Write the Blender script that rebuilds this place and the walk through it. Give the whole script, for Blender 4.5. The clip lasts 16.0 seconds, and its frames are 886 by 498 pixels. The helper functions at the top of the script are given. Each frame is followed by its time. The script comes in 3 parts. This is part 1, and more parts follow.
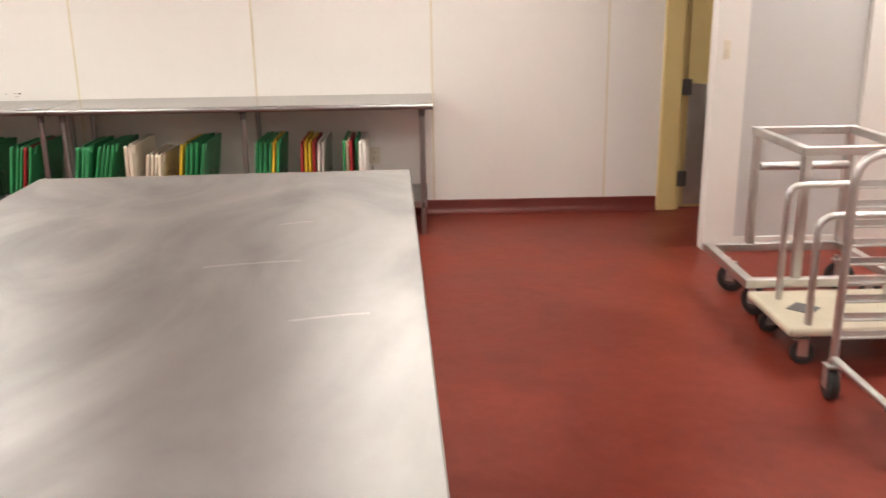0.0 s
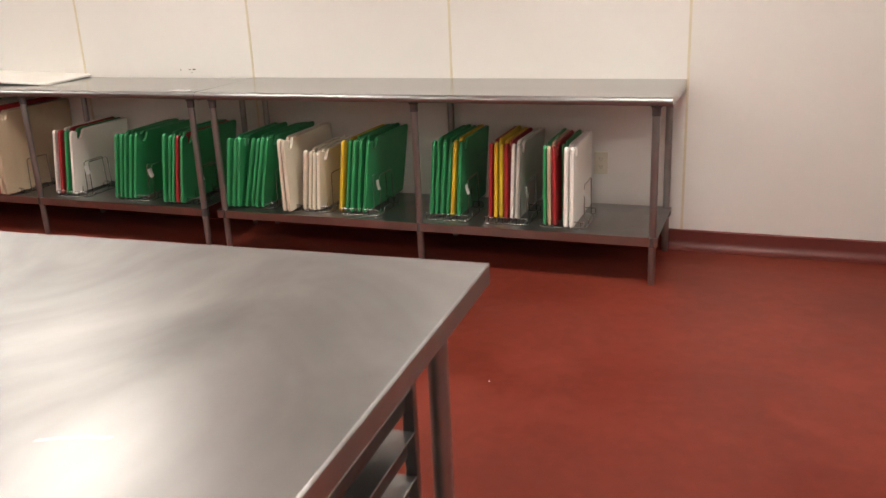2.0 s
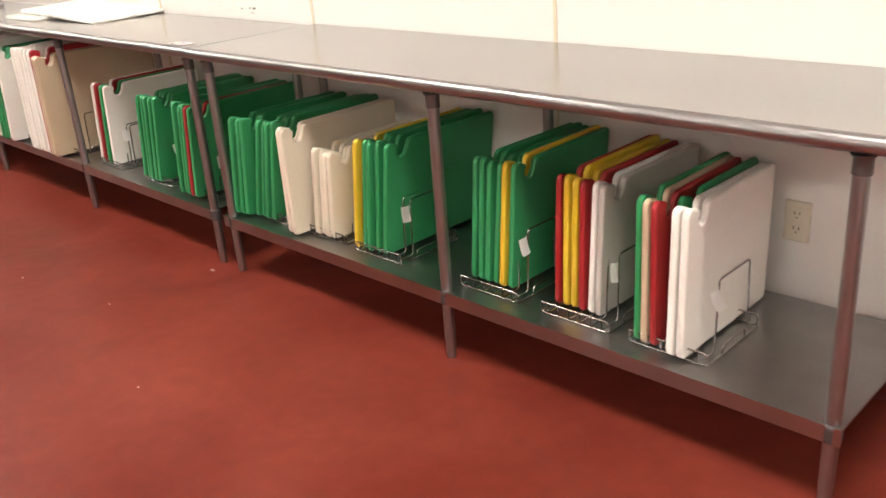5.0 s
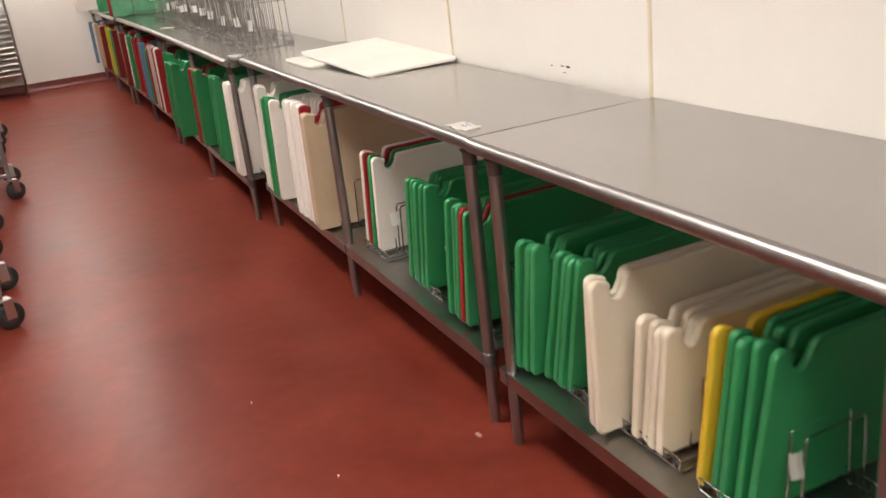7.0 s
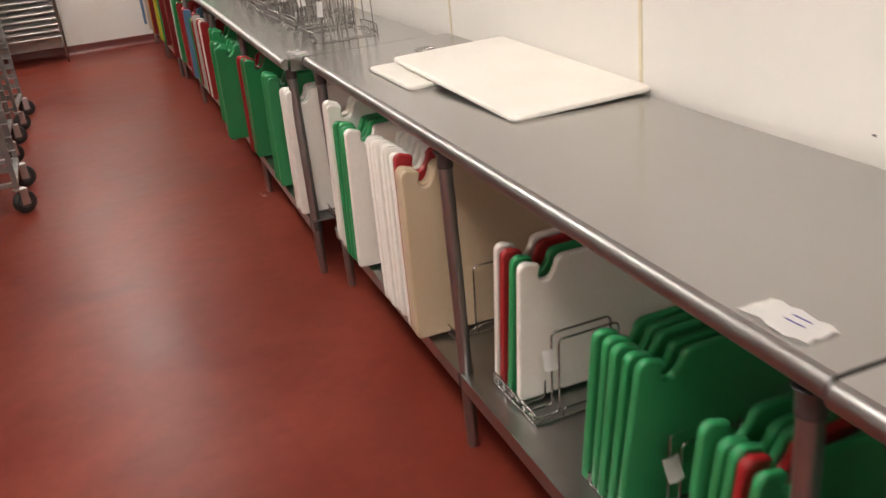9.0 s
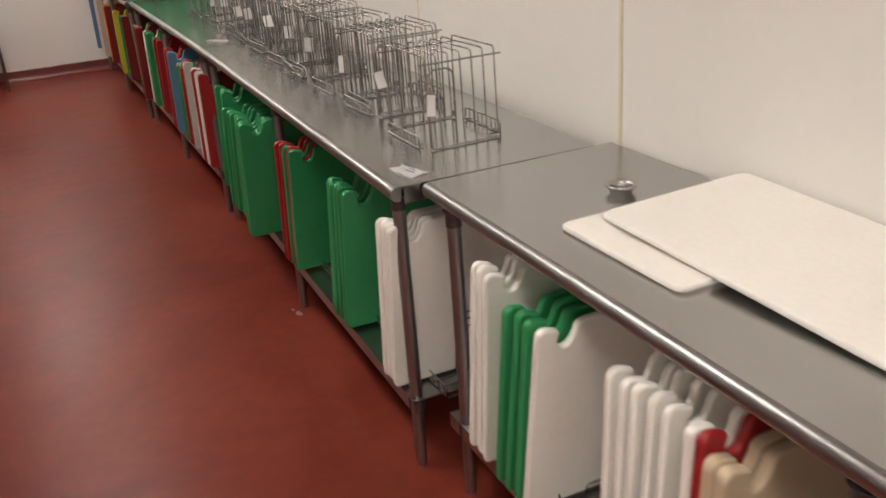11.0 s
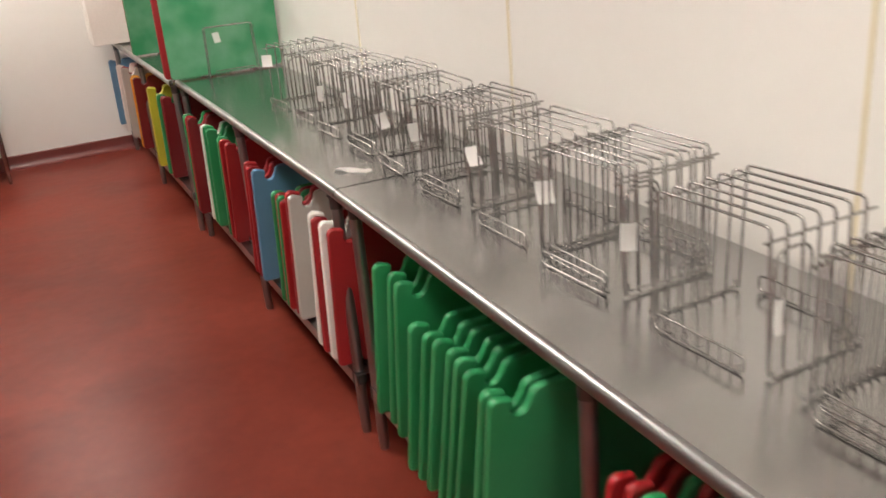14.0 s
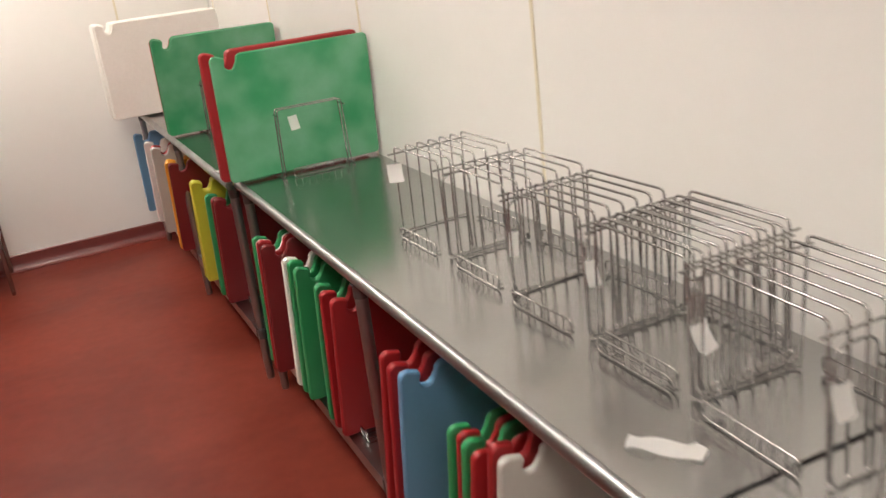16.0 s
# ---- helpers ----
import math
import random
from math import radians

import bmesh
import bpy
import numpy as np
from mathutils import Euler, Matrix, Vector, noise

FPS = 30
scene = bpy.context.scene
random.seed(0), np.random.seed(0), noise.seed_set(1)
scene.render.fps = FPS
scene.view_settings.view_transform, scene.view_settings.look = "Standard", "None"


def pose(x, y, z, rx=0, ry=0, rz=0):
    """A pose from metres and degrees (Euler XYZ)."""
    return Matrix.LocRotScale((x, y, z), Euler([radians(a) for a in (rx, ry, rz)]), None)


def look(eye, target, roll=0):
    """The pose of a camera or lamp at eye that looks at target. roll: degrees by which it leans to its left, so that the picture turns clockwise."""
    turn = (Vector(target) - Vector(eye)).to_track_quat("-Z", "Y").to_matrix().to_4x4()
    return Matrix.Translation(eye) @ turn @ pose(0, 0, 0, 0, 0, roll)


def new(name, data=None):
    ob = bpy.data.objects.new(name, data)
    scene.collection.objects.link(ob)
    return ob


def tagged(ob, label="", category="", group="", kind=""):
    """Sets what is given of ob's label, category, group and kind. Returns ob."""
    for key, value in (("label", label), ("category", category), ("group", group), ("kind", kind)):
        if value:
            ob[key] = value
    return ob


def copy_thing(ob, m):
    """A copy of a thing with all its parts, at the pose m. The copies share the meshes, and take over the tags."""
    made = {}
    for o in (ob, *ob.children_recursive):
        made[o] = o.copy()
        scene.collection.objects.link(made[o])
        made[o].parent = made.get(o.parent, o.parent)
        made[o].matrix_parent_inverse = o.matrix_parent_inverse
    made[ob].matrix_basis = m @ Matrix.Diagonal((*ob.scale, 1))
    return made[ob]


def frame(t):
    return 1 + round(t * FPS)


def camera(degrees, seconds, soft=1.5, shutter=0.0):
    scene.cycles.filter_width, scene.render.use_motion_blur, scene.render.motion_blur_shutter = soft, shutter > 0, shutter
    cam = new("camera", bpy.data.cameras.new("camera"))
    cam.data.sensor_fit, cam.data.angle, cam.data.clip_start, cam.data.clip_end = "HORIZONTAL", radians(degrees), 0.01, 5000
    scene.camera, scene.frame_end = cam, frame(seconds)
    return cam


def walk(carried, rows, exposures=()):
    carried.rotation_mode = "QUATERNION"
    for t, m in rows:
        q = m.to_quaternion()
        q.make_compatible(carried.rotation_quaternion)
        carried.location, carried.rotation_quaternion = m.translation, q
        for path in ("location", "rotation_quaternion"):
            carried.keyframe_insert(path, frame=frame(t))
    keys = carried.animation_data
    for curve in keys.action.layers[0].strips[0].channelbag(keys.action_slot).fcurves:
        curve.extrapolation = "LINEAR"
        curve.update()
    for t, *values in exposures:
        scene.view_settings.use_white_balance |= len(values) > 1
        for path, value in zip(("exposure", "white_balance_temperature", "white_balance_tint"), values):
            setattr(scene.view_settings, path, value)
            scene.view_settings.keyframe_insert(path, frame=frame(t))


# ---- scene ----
cam = camera(53.7, 16.0, shutter=0.4)
PATH = [
    (0, (-0.046, -6.159, 1.52), (-0.014, -4.239, 0.962), -0.9),
    (0.5, (0.033, -5.717, 1.515), (-0.131, -3.805, 0.951), -0.7),
    (1, (0.172, -5.28, 1.479), (-0.198, -3.402, 0.902), -0.5),
    (1.5, (0.285, -4.882, 1.477), (-0.291, -3.067, 0.865), -2.0),
    (2, (0.398, -4.428, 1.457), (-0.287, -2.656, 0.832), -2.6),
    (2.5, (0.493, -4.008, 1.438), (-0.307, -2.293, 0.791), -3.0),
    (3, (0.56, -3.586, 1.411), (-0.325, -1.919, 0.749), -3.0),
    (3.2, (0.614, -3.437, 1.412), (-0.31, -1.794, 0.745), -3.0),
    (5.3, (0.397, -2.097, 1.326), (-0.964, -0.865, 0.533), -5.3),
    (5.5, (0.284, -2.034, 1.342), (-1.096, -0.837, 0.529), -5.9),
    (6, (0.032, -1.891, 1.329), (-1.46, -0.809, 0.553), -5.2),
    (6.5, (-0.207, -1.707, 1.365), (-1.848, -0.828, 0.633), -5.6),
    (7, (-0.494, -1.562, 1.376), (-2.205, -0.794, 0.682), -6.6),
    (7.5, (-0.8, -1.363, 1.37), (-2.545, -0.679, 0.671), -6.3),
    (8, (-1.116, -1.219, 1.352), (-2.883, -0.632, 0.622), -5.9),
    (8.2, (-1.265, -1.199, 1.356), (-3.033, -0.63, 0.615), -6.5),
    (10.3, (-2.634, -1.32, 1.5), (-4.291, -0.564, 0.673), -4.5),
    (10.5, (-2.758, -1.314, 1.511), (-4.425, -0.562, 0.702), -4.1),
    (11, (-3.07, -1.369, 1.547), (-4.74, -0.6, 0.759), -4.2),
    (11.5, (-3.371, -1.385, 1.536), (-5.039, -0.606, 0.753), -4.1),
    (12, (-3.711, -1.365, 1.552), (-5.391, -0.589, 0.792), -3.9),
    (12.5, (-4.034, -1.395, 1.573), (-5.709, -0.592, 0.83), -4.4),
    (13, (-4.34, -1.382, 1.542), (-6.005, -0.547, 0.812), -3.5),
    (13.5, (-4.68, -1.314, 1.575), (-6.354, -0.507, 0.838), -3.9),
    (14, (-5.062, -1.332, 1.592), (-6.749, -0.544, 0.861), -5.2),
    (14.5, (-5.41, -1.312, 1.614), (-7.113, -0.531, 0.913), -5.3),
    (15, (-5.786, -1.301, 1.617), (-7.504, -0.509, 0.967), -4.6),
    (15.5, (-6.175, -1.292, 1.63), (-7.889, -0.489, 0.984), -6.5),
    (16, (-6.588, -1.213, 1.635), (-8.303, -0.434, 0.96), -7.0),
]
walk(cam, [(t, look(eye, target, roll)) for t, eye, target, roll in PATH],
     exposures=[(0.0, 0.1), (0.5, -0.08), (1.0, -0.14), (1.5, -0.15), (2.5, 0.18), (3.0, 0.32), (5.5, 0.6), (6.0, 0.5), (6.5, 0.42), (7.0, 0.18), (7.5, 0.0), (8.0, 0.02), (10.5, -0.2), (11.5, -0.32), (12.5, 0.04), (13.0, 0.1), (14.5, 0.26), (16.0, 0.17)])

# ---- world and lamps ----
world = bpy.data.worlds.new("world")
scene.world = world
world.use_nodes = True
world.node_tree.nodes["Background"].inputs[0].default_value = (0.9, 0.95, 1.0, 1)
world.node_tree.nodes["Background"].inputs[1].default_value = 0.02
LAMP_POWER = 22.0
LAMP_COLOUR = (1.0, 0.93, 0.85)
CEILING = 2.75
# first row placed by its reflections; south rows unseen, added to brighten the room
LAMPS = [(x, -1.5) for x in (-11.6, -8.7, -5.8, -2.9, 0.05, 2.9)] + [(-8.7, -4.6), (-2.9, -4.6), (0.05, -4.6), (2.9, -4.6), (-2.9, -7.4), (2.9, -7.4)]


# ---- materials ----
def material(name, colour, rough=0.5, metal=0.0, second=None, scale=6.0, amount=0.5, bump=0.0, bump_scale=200.0,
             stretch=(1, 1, 1), rough_var=0.0, spec=0.5, coat=0.0, detail=2.5, fine=0.0, swirl=0.0, depth=0.002):
    m = bpy.data.materials.new(name)
    m.use_nodes = True
    nt = m.node_tree
    n, k = nt.nodes, nt.links
    b = n["Principled BSDF"]
    b.inputs["Base Color"].default_value = (*colour, 1)
    b.inputs["Roughness"].default_value = rough
    b.inputs["Metallic"].default_value = metal
    b.inputs["Specular IOR Level"].default_value = spec
    b.inputs["Coat Weight"].default_value = coat
    tc = n.new("ShaderNodeTexCoord")
    mp = n.new("ShaderNodeMapping")
    mp.inputs["Scale"].default_value = stretch
    k.new(tc.outputs["Object"], mp.inputs["Vector"])
    oi = n.new("ShaderNodeObjectInfo")
    off = n.new("ShaderNodeVectorMath")
    off.operation = "ADD"
    k.new(mp.outputs[0], off.inputs[0])
    mul = n.new("ShaderNodeMath")
    mul.operation = "MULTIPLY"
    mul.inputs[1].default_value = 37.0
    k.new(oi.outputs["Random"], mul.inputs[0])
    k.new(mul.outputs[0], off.inputs[1])
    noi = n.new("ShaderNodeTexNoise")
    noi.inputs["Scale"].default_value = scale
    noi.inputs["Detail"].default_value = detail
    noi.inputs["Roughness"].default_value = 0.5
    noi.inputs["Distortion"].default_value = swirl
    k.new(off.outputs[0], noi.inputs["Vector"])
    fac = noi.outputs["Fac"]
    ramp = n.new("ShaderNodeMapRange")
    ramp.inputs["From Min"].default_value, ramp.inputs["From Max"].default_value = 0.22, 0.78
    ramp.interpolation_type = "SMOOTHSTEP"
    k.new(fac, ramp.inputs["Value"])
    if second:
        mix = n.new("ShaderNodeMix")
        mix.data_type = "RGBA"
        mix.inputs["A"].default_value = (*colour, 1)
        mix.inputs["B"].default_value = (*second, 1)
        sc = n.new("ShaderNodeMath")
        sc.operation = "MULTIPLY"
        sc.inputs[1].default_value = amount
        k.new(ramp.outputs[0], sc.inputs[0])
        k.new(sc.outputs[0], mix.inputs["Factor"])
        out = mix.outputs["Result"]
        if fine:
            n2 = n.new("ShaderNodeTexNoise")
            n2.inputs["Scale"].default_value = scale * 14
            n2.inputs["Detail"].default_value = 3
            k.new(off.outputs[0], n2.inputs["Vector"])
            hv = n.new("ShaderNodeHueSaturation")
            mr = n.new("ShaderNodeMapRange")
            mr.inputs["To Min"].default_value, mr.inputs["To Max"].default_value = 1 - fine, 1 + fine
            k.new(n2.outputs["Fac"], mr.inputs["Value"])
            k.new(mr.outputs[0], hv.inputs["Value"])
            k.new(out, hv.inputs["Color"])
            out = hv.outputs[0]
        k.new(out, b.inputs["Base Color"])
    if rough_var:
        mr = n.new("ShaderNodeMapRange")
        mr.inputs["To Min"].default_value, mr.inputs["To Max"].default_value = rough - rough_var, rough + rough_var
        k.new(ramp.outputs[0], mr.inputs["Value"])
        k.new(mr.outputs[0], b.inputs["Roughness"])
    if bump:
        n3 = n.new("ShaderNodeTexNoise")
        n3.inputs["Scale"].default_value = bump_scale
        n3.inputs["Detail"].default_value = 2
        k.new(off.outputs[0], n3.inputs["Vector"])
        bp = n.new("ShaderNodeBump")
        bp.inputs["Strength"].default_value = bump
        bp.inputs["Distance"].default_value = depth
        k.new(n3.outputs["Fac"], bp.inputs["Height"])
        k.new(bp.outputs[0], b.inputs["Normal"])
    return m


M_FLOOR = material("red_epoxy", (0.130, 0.0205, 0.0130), 0.34, second=(0.215, 0.042, 0.027), scale=1.4, amount=1.0, bump=0.5,
                   bump_scale=5, rough_var=0.05, fine=0.16, spec=0.11, swirl=0.8, detail=4, depth=0.0055)
M_COVE = material("red_cove", (0.13, 0.020, 0.016), 0.4, second=(0.17, 0.035, 0.028), scale=4, bump=0.15, bump_scale=80, fine=0.08)
M_WALL = material("white_panel", (0.80, 0.78, 0.74), 0.42, second=(0.74, 0.71, 0.66), scale=1.1, amount=0.6, bump=0.12,
                  bump_scale=160, fine=0.015)
M_SEAM = material("cream_strip", (0.66, 0.59, 0.42), 0.45, second=(0.74, 0.69, 0.55), scale=7, fine=0.06)
M_PAINT = material("white_paint", (0.78, 0.77, 0.74), 0.6, second=(0.72, 0.70, 0.66), scale=1.5, bump=0.1, bump_scale=90, fine=0.02)
M_CEIL = material("ceiling_tile", (0.80, 0.79, 0.76), 0.9, second=(0.74, 0.73, 0.70), scale=9, bump=0.3, bump_scale=70, fine=0.05)
M_COOLER = material("cooler_panel", (0.60, 0.60, 0.59), 0.4, second=(0.54, 0.54, 0.53), scale=2, bump=0.1, bump_scale=120, fine=0.02)
M_YELLOW_PAINT = material("yellow_paint", (0.72, 0.58, 0.26), 0.4, second=(0.66, 0.51, 0.21), scale=3, fine=0.03, bump=0.05)
M_STEEL = material("stainless", (0.45, 0.445, 0.435), 0.225, 1.0, second=(0.40, 0.395, 0.385), scale=2.2, amount=0.6, rough_var=0.025,
                   stretch=(0.15, 1, 1), fine=0.02)
M_STEEL_TOP = material("worn_stainless", (0.42, 0.413, 0.402), 0.42, 1.0, second=(0.25, 0.244, 0.237), scale=1.9, amount=0.95,
                       rough_var=0.05, stretch=(1.0, 0.6, 1), fine=0.05, swirl=1.6, detail=4)
M_LEG = material("leg_steel", (0.36, 0.36, 0.358), 0.33, 0.95, second=(0.27, 0.272, 0.27), scale=12, rough_var=0.02)
M_EDGE = material("worn_edge_steel", (0.38, 0.375, 0.365), 0.36, 1.0, second=(0.27, 0.265, 0.257), scale=9, rough_var=0.05, fine=0.08)
M_SHELF = material("galvanised", (0.42, 0.415, 0.405), 0.30, 1.0, second=(0.31, 0.306, 0.30), scale=5, amount=0.8, rough_var=0.012, fine=0.05)
M_CAST = material("cast_grey", (0.15, 0.15, 0.15), 0.5, 0.8, second=(0.10, 0.10, 0.10), scale=30, fine=0.1)
M_CHROME = material("chrome_wire", (0.42, 0.41, 0.395), 0.2, 1.0, second=(0.35, 0.34, 0.325), scale=25, rough_var=0.05)
M_ALU = material("aluminium", (0.66, 0.65, 0.63), 0.40, 1.0, second=(0.52, 0.51, 0.50), scale=10, rough_var=0.08, fine=0.05)
M_RACK = material("dull_aluminium", (0.40, 0.395, 0.385), 0.42, 1.0, second=(0.30, 0.296, 0.29), scale=10, rough_var=0.08, fine=0.05)
M_RUBBER = material("black_rubber", (0.02, 0.02, 0.021), 0.6, second=(0.045, 0.043, 0.04), scale=25, fine=0.1)
M_TRAY = material("black_tray", (0.025, 0.025, 0.025), 0.4, second=(0.05, 0.048, 0.045), scale=14, fine=0.1)
M_SCRATCH = material("bright_scratch", (0.72, 0.70, 0.67), 0.4, 0.9, second=(0.6, 0.58, 0.55), scale=60)
M_WORN = material("worn_coating", (0.34, 0.21, 0.18), 0.6, second=(0.30, 0.16, 0.13), scale=40)
M_DARK = material("dark_mark", (0.05, 0.05, 0.05), 0.6)
M_PAPER = material("paper_tag", (0.90, 0.89, 0.86), 0.7, second=(0.80, 0.79, 0.79), scale=30, amount=0.5)
M_INK = material("blue_ink", (0.10, 0.10, 0.35), 0.7)
M_OUTLET = material("almond_plastic", (0.72, 0.67, 0.54), 0.35, second=(0.66, 0.60, 0.47), scale=20)
M_BEIGE = material("beige_plastic", (0.62, 0.57, 0.44), 0.5, second=(0.50, 0.45, 0.34), scale=5, fine=0.06, bump=0.1)


def plastic(name, c, worn, amount=0.5):
    return material(name, c, 0.45, second=worn, scale=5.5, amount=amount, bump=0.18, bump_scale=260, rough_var=0.08, fine=0.05)


BOARD = {
    "g": plastic("green_plastic", (0.024, 0.265, 0.088), (0.055, 0.325, 0.135)),
    "w": plastic("white_plastic", (0.87, 0.85, 0.79), (0.80, 0.77, 0.70)),
    "c": plastic("cream_plastic", (0.74, 0.68, 0.55), (0.66, 0.59, 0.45)),
    "t": plastic("tan_plastic", (0.55, 0.44, 0.30), (0.47, 0.36, 0.23)),
    "r": plastic("red_plastic", (0.32, 0.014, 0.018), (0.37, 0.035, 0.035)),
    "m": plastic("dark_red_plastic", (0.17, 0.010, 0.013), (0.22, 0.025, 0.026)),
    "y": plastic("yellow_plastic", (0.70, 0.50, 0.03), (0.62, 0.43, 0.05)),
    "l": plastic("lime_yellow_plastic", (0.55, 0.50, 0.04), (0.48, 0.42, 0.06)),
    "o": plastic("orange_plastic", (0.74, 0.33, 0.035), (0.66, 0.27, 0.04)),
    "b": plastic("blue_plastic", (0.12, 0.26, 0.42), (0.17, 0.31, 0.46)),
    "s": plastic("grey_white_plastic", (0.52, 0.49, 0.45), (0.45, 0.42, 0.37)),
}
WORN_GREEN = plastic("worn_green_plastic", (0.020, 0.26, 0.095), (0.20, 0.44, 0.28), 0.8)
COLOUR_NAME = {"g": "green", "w": "white", "c": "cream", "t": "tan", "r": "red", "m": "dark red", "y": "yellow", "l": "lime yellow",
               "o": "orange", "b": "light blue", "s": "greyish white"}


def glow(name, colour, strength):
    m = bpy.data.materials.new(name)
    m.use_nodes = True
    b = m.node_tree.nodes["Principled BSDF"]
    b.inputs["Base Color"].default_value = (0.8, 0.8, 0.8, 1)
    b.inputs["Emission Color"].default_value = (*colour, 1)
    b.inputs["Emission Strength"].default_value = strength
    return m


M_LAMP = glow("lamp_diffuser", LAMP_COLOUR, LAMP_POWER)


# ---- mesh helpers ----
def mesh_of(name, bm, mat, smooth=True):
    me = bpy.data.meshes.new(name)
    bmesh.ops.recalc_face_normals(bm, faces=bm.faces)
    if smooth:
        for f in bm.faces:
            f.smooth = True
        for e in bm.edges:
            if len(e.link_faces) == 2:
                a0, a1 = sorted(f.calc_area() for f in e.link_faces)
                bend = e.calc_face_angle(0.0)
                e.smooth = not (bend > 1.12 or (bend > 0.1 and a1 > 6 * a0))
    bm.to_mesh(me)
    bm.free()
    me.materials.append(mat)
    return me


def part(name, bm, mat, parent, label="", at=None):
    """One mesh object under a thing; bm may be a finished mesh that is shared."""
    me = mesh_of(name, bm, mat) if isinstance(bm, bmesh.types.BMesh) else bm
    ob = new(name, me)
    ob.parent = parent
    if at is not None:
        ob.matrix_basis = at
    if label:
        ob["label"] = label
    return ob


def structure(name, bm, mat, label="", category=""):
    return tagged(new(name, mesh_of(name, bm, mat)), label, category, kind="structure")


def thing(name, label, category, group="", at=None):
    ob = tagged(new(name), label, category, group)
    ob.empty_display_size = 0.1
    if at is not None:
        ob.matrix_basis = at
    return ob


def box(bm, x0, x1, y0, y1, z0, z1, bevel=0.0, seg=2):
    made = bmesh.ops.create_cube(bm, size=1.0, matrix=Matrix.Translation(((x0 + x1) / 2, (y0 + y1) / 2, (z0 + z1) / 2))
                                 @ Matrix.Diagonal((abs(x1 - x0), abs(y1 - y0), abs(z1 - z0), 1)))
    if bevel:
        edges = list({e for v in made["verts"] for e in v.link_edges})
        bmesh.ops.bevel(bm, geom=edges, offset=bevel, segments=seg, affect="EDGES", profile=0.5)
    return bm


def boxes(*rows, bevel=0.0):
    bm = bmesh.new()
    for r in rows:
        box(bm, *r, bevel=bevel)
    return bm


def tube(bm, pts, r, n=6, closed=False, cap=True):
    """A round bar along the points."""
    pts = [Vector(p) for p in pts]
    rings = []
    count = len(pts)
    up = None
    for i, p in enumerate(pts):
        a = pts[i - 1] if i or closed else p
        b = pts[(i + 1) % count] if i < count - 1 or closed else p
        d = (b - a).normalized()
        if up is None:
            up = Vector((0, 0, 1)) if abs(d.z) < 0.9 else Vector((1, 0, 0))
        s = d.cross(up)
        if s.length < 1e-4:
            s = d.orthogonal()
        s.normalize()
        up = s.cross(d).normalized()
        rings.append([bm.verts.new(p + (s * math.cos(2 * math.pi * j / n) + up * math.sin(2 * math.pi * j / n)) * r) for j in range(n)])
    for i in range(count if closed else count - 1):
        q0, q1 = rings[i], rings[(i + 1) % count]
        for j in range(n):
            bm.faces.new((q0[j], q0[(j + 1) % n], q1[(j + 1) % n], q1[j]))
    if cap and not closed:
        bm.faces.new(rings[0][::-1])
        bm.faces.new(rings[-1])
    return bm


def rounded(pts, r, n=4):
    """The polyline with its inner corners rounded."""
    pts = [Vector(p) for p in pts]
    out = [pts[0]]
    for a, b, c in zip(pts, pts[1:], pts[2:]):
        u, w = (a - b), (c - b)
        k = min(r, u.length * 0.49, w.length * 0.49)
        p0, p1 = b + u.normalized() * k, b + w.normalized() * k
        for i in range(n + 1):
            f = i / n
            out.append(p0 * (1 - f) ** 2 + b * 2 * f * (1 - f) + p1 * f * f)
    out.append(pts[-1])
    return out


def lathe(bm, profile, n=16, at=(0, 0, 0), axis="Z"):
    """Turns (radius, height) pairs about an axis."""
    rings = []
    for r, h in profile:
        ring = []
        for j in range(n):
            a = 2 * math.pi * j / n
            v = Vector((r * math.cos(a), r * math.sin(a), h))
            if axis == "X":
                v = Vector((v.z, v.x, v.y))
            if axis == "Y":
                v = Vector((v.x, v.z, v.y))
            ring.append(bm.verts.new(v + Vector(at)))
        rings.append(ring)
    for q0, q1 in zip(rings, rings[1:]):
        for j in range(n):
            bm.faces.new((q0[j], q0[(j + 1) % n], q1[(j + 1) % n], q1[j]))
    bm.faces.new(rings[0][::-1])
    bm.faces.new(rings[-1])
    return bm


def extrude_x(bm, profile, x0, x1):
    """Sweeps a closed (y, z) outline along x."""
    a = [bm.verts.new((x0, y, z)) for y, z in profile]
    b = [bm.verts.new((x1, y, z)) for y, z in profile]
    k = len(profile)
    for i in range(k):
        bm.faces.new((a[i], a[(i + 1) % k], b[(i + 1) % k], b[i]))
    bm.faces.new(a[::-1])
    bm.faces.new(b)
    return bm


# ---- structure ----
WEST, EAST, SOUTH = -12.32, 4.6, -9.2
structure("floor", boxes((WEST - 0.3, EAST + 0.3, SOUTH - 0.3, 0.3, -0.2, 0.0)), M_FLOOR, "seamless dark red epoxy kitchen floor, softly glossy and mottled", "floor")
structure("ceiling", boxes((WEST - 0.2, EAST + 0.2, SOUTH - 0.2, 0.2, CEILING, CEILING + 0.15)), M_CEIL, "plain white ceiling", "ceiling")
DOOR_X0, DOOR_X1, DOOR_H = 1.75, 2.67, 2.06
wall_n = structure("wall_north", boxes((WEST - 0.2, DOOR_X0 - 0.006, 0.004, 0.2, 0, CEILING), (DOOR_X1 + 0.006, EAST + 0.2, 0.004, 0.2, 0, CEILING),
                                       (DOOR_X0 - 0.006, DOOR_X1 + 0.006, 0.004, 0.2, DOOR_H + 0.006, CEILING)), M_PAINT,
                   "wall behind the steel tables, clad in white panels", "wall")
wall_w = structure("wall_west", boxes((WEST - 0.2, WEST - 0.004, SOUTH - 0.2, 0.0, 0, CEILING)), M_PAINT, "far end wall clad in white panels", "wall")
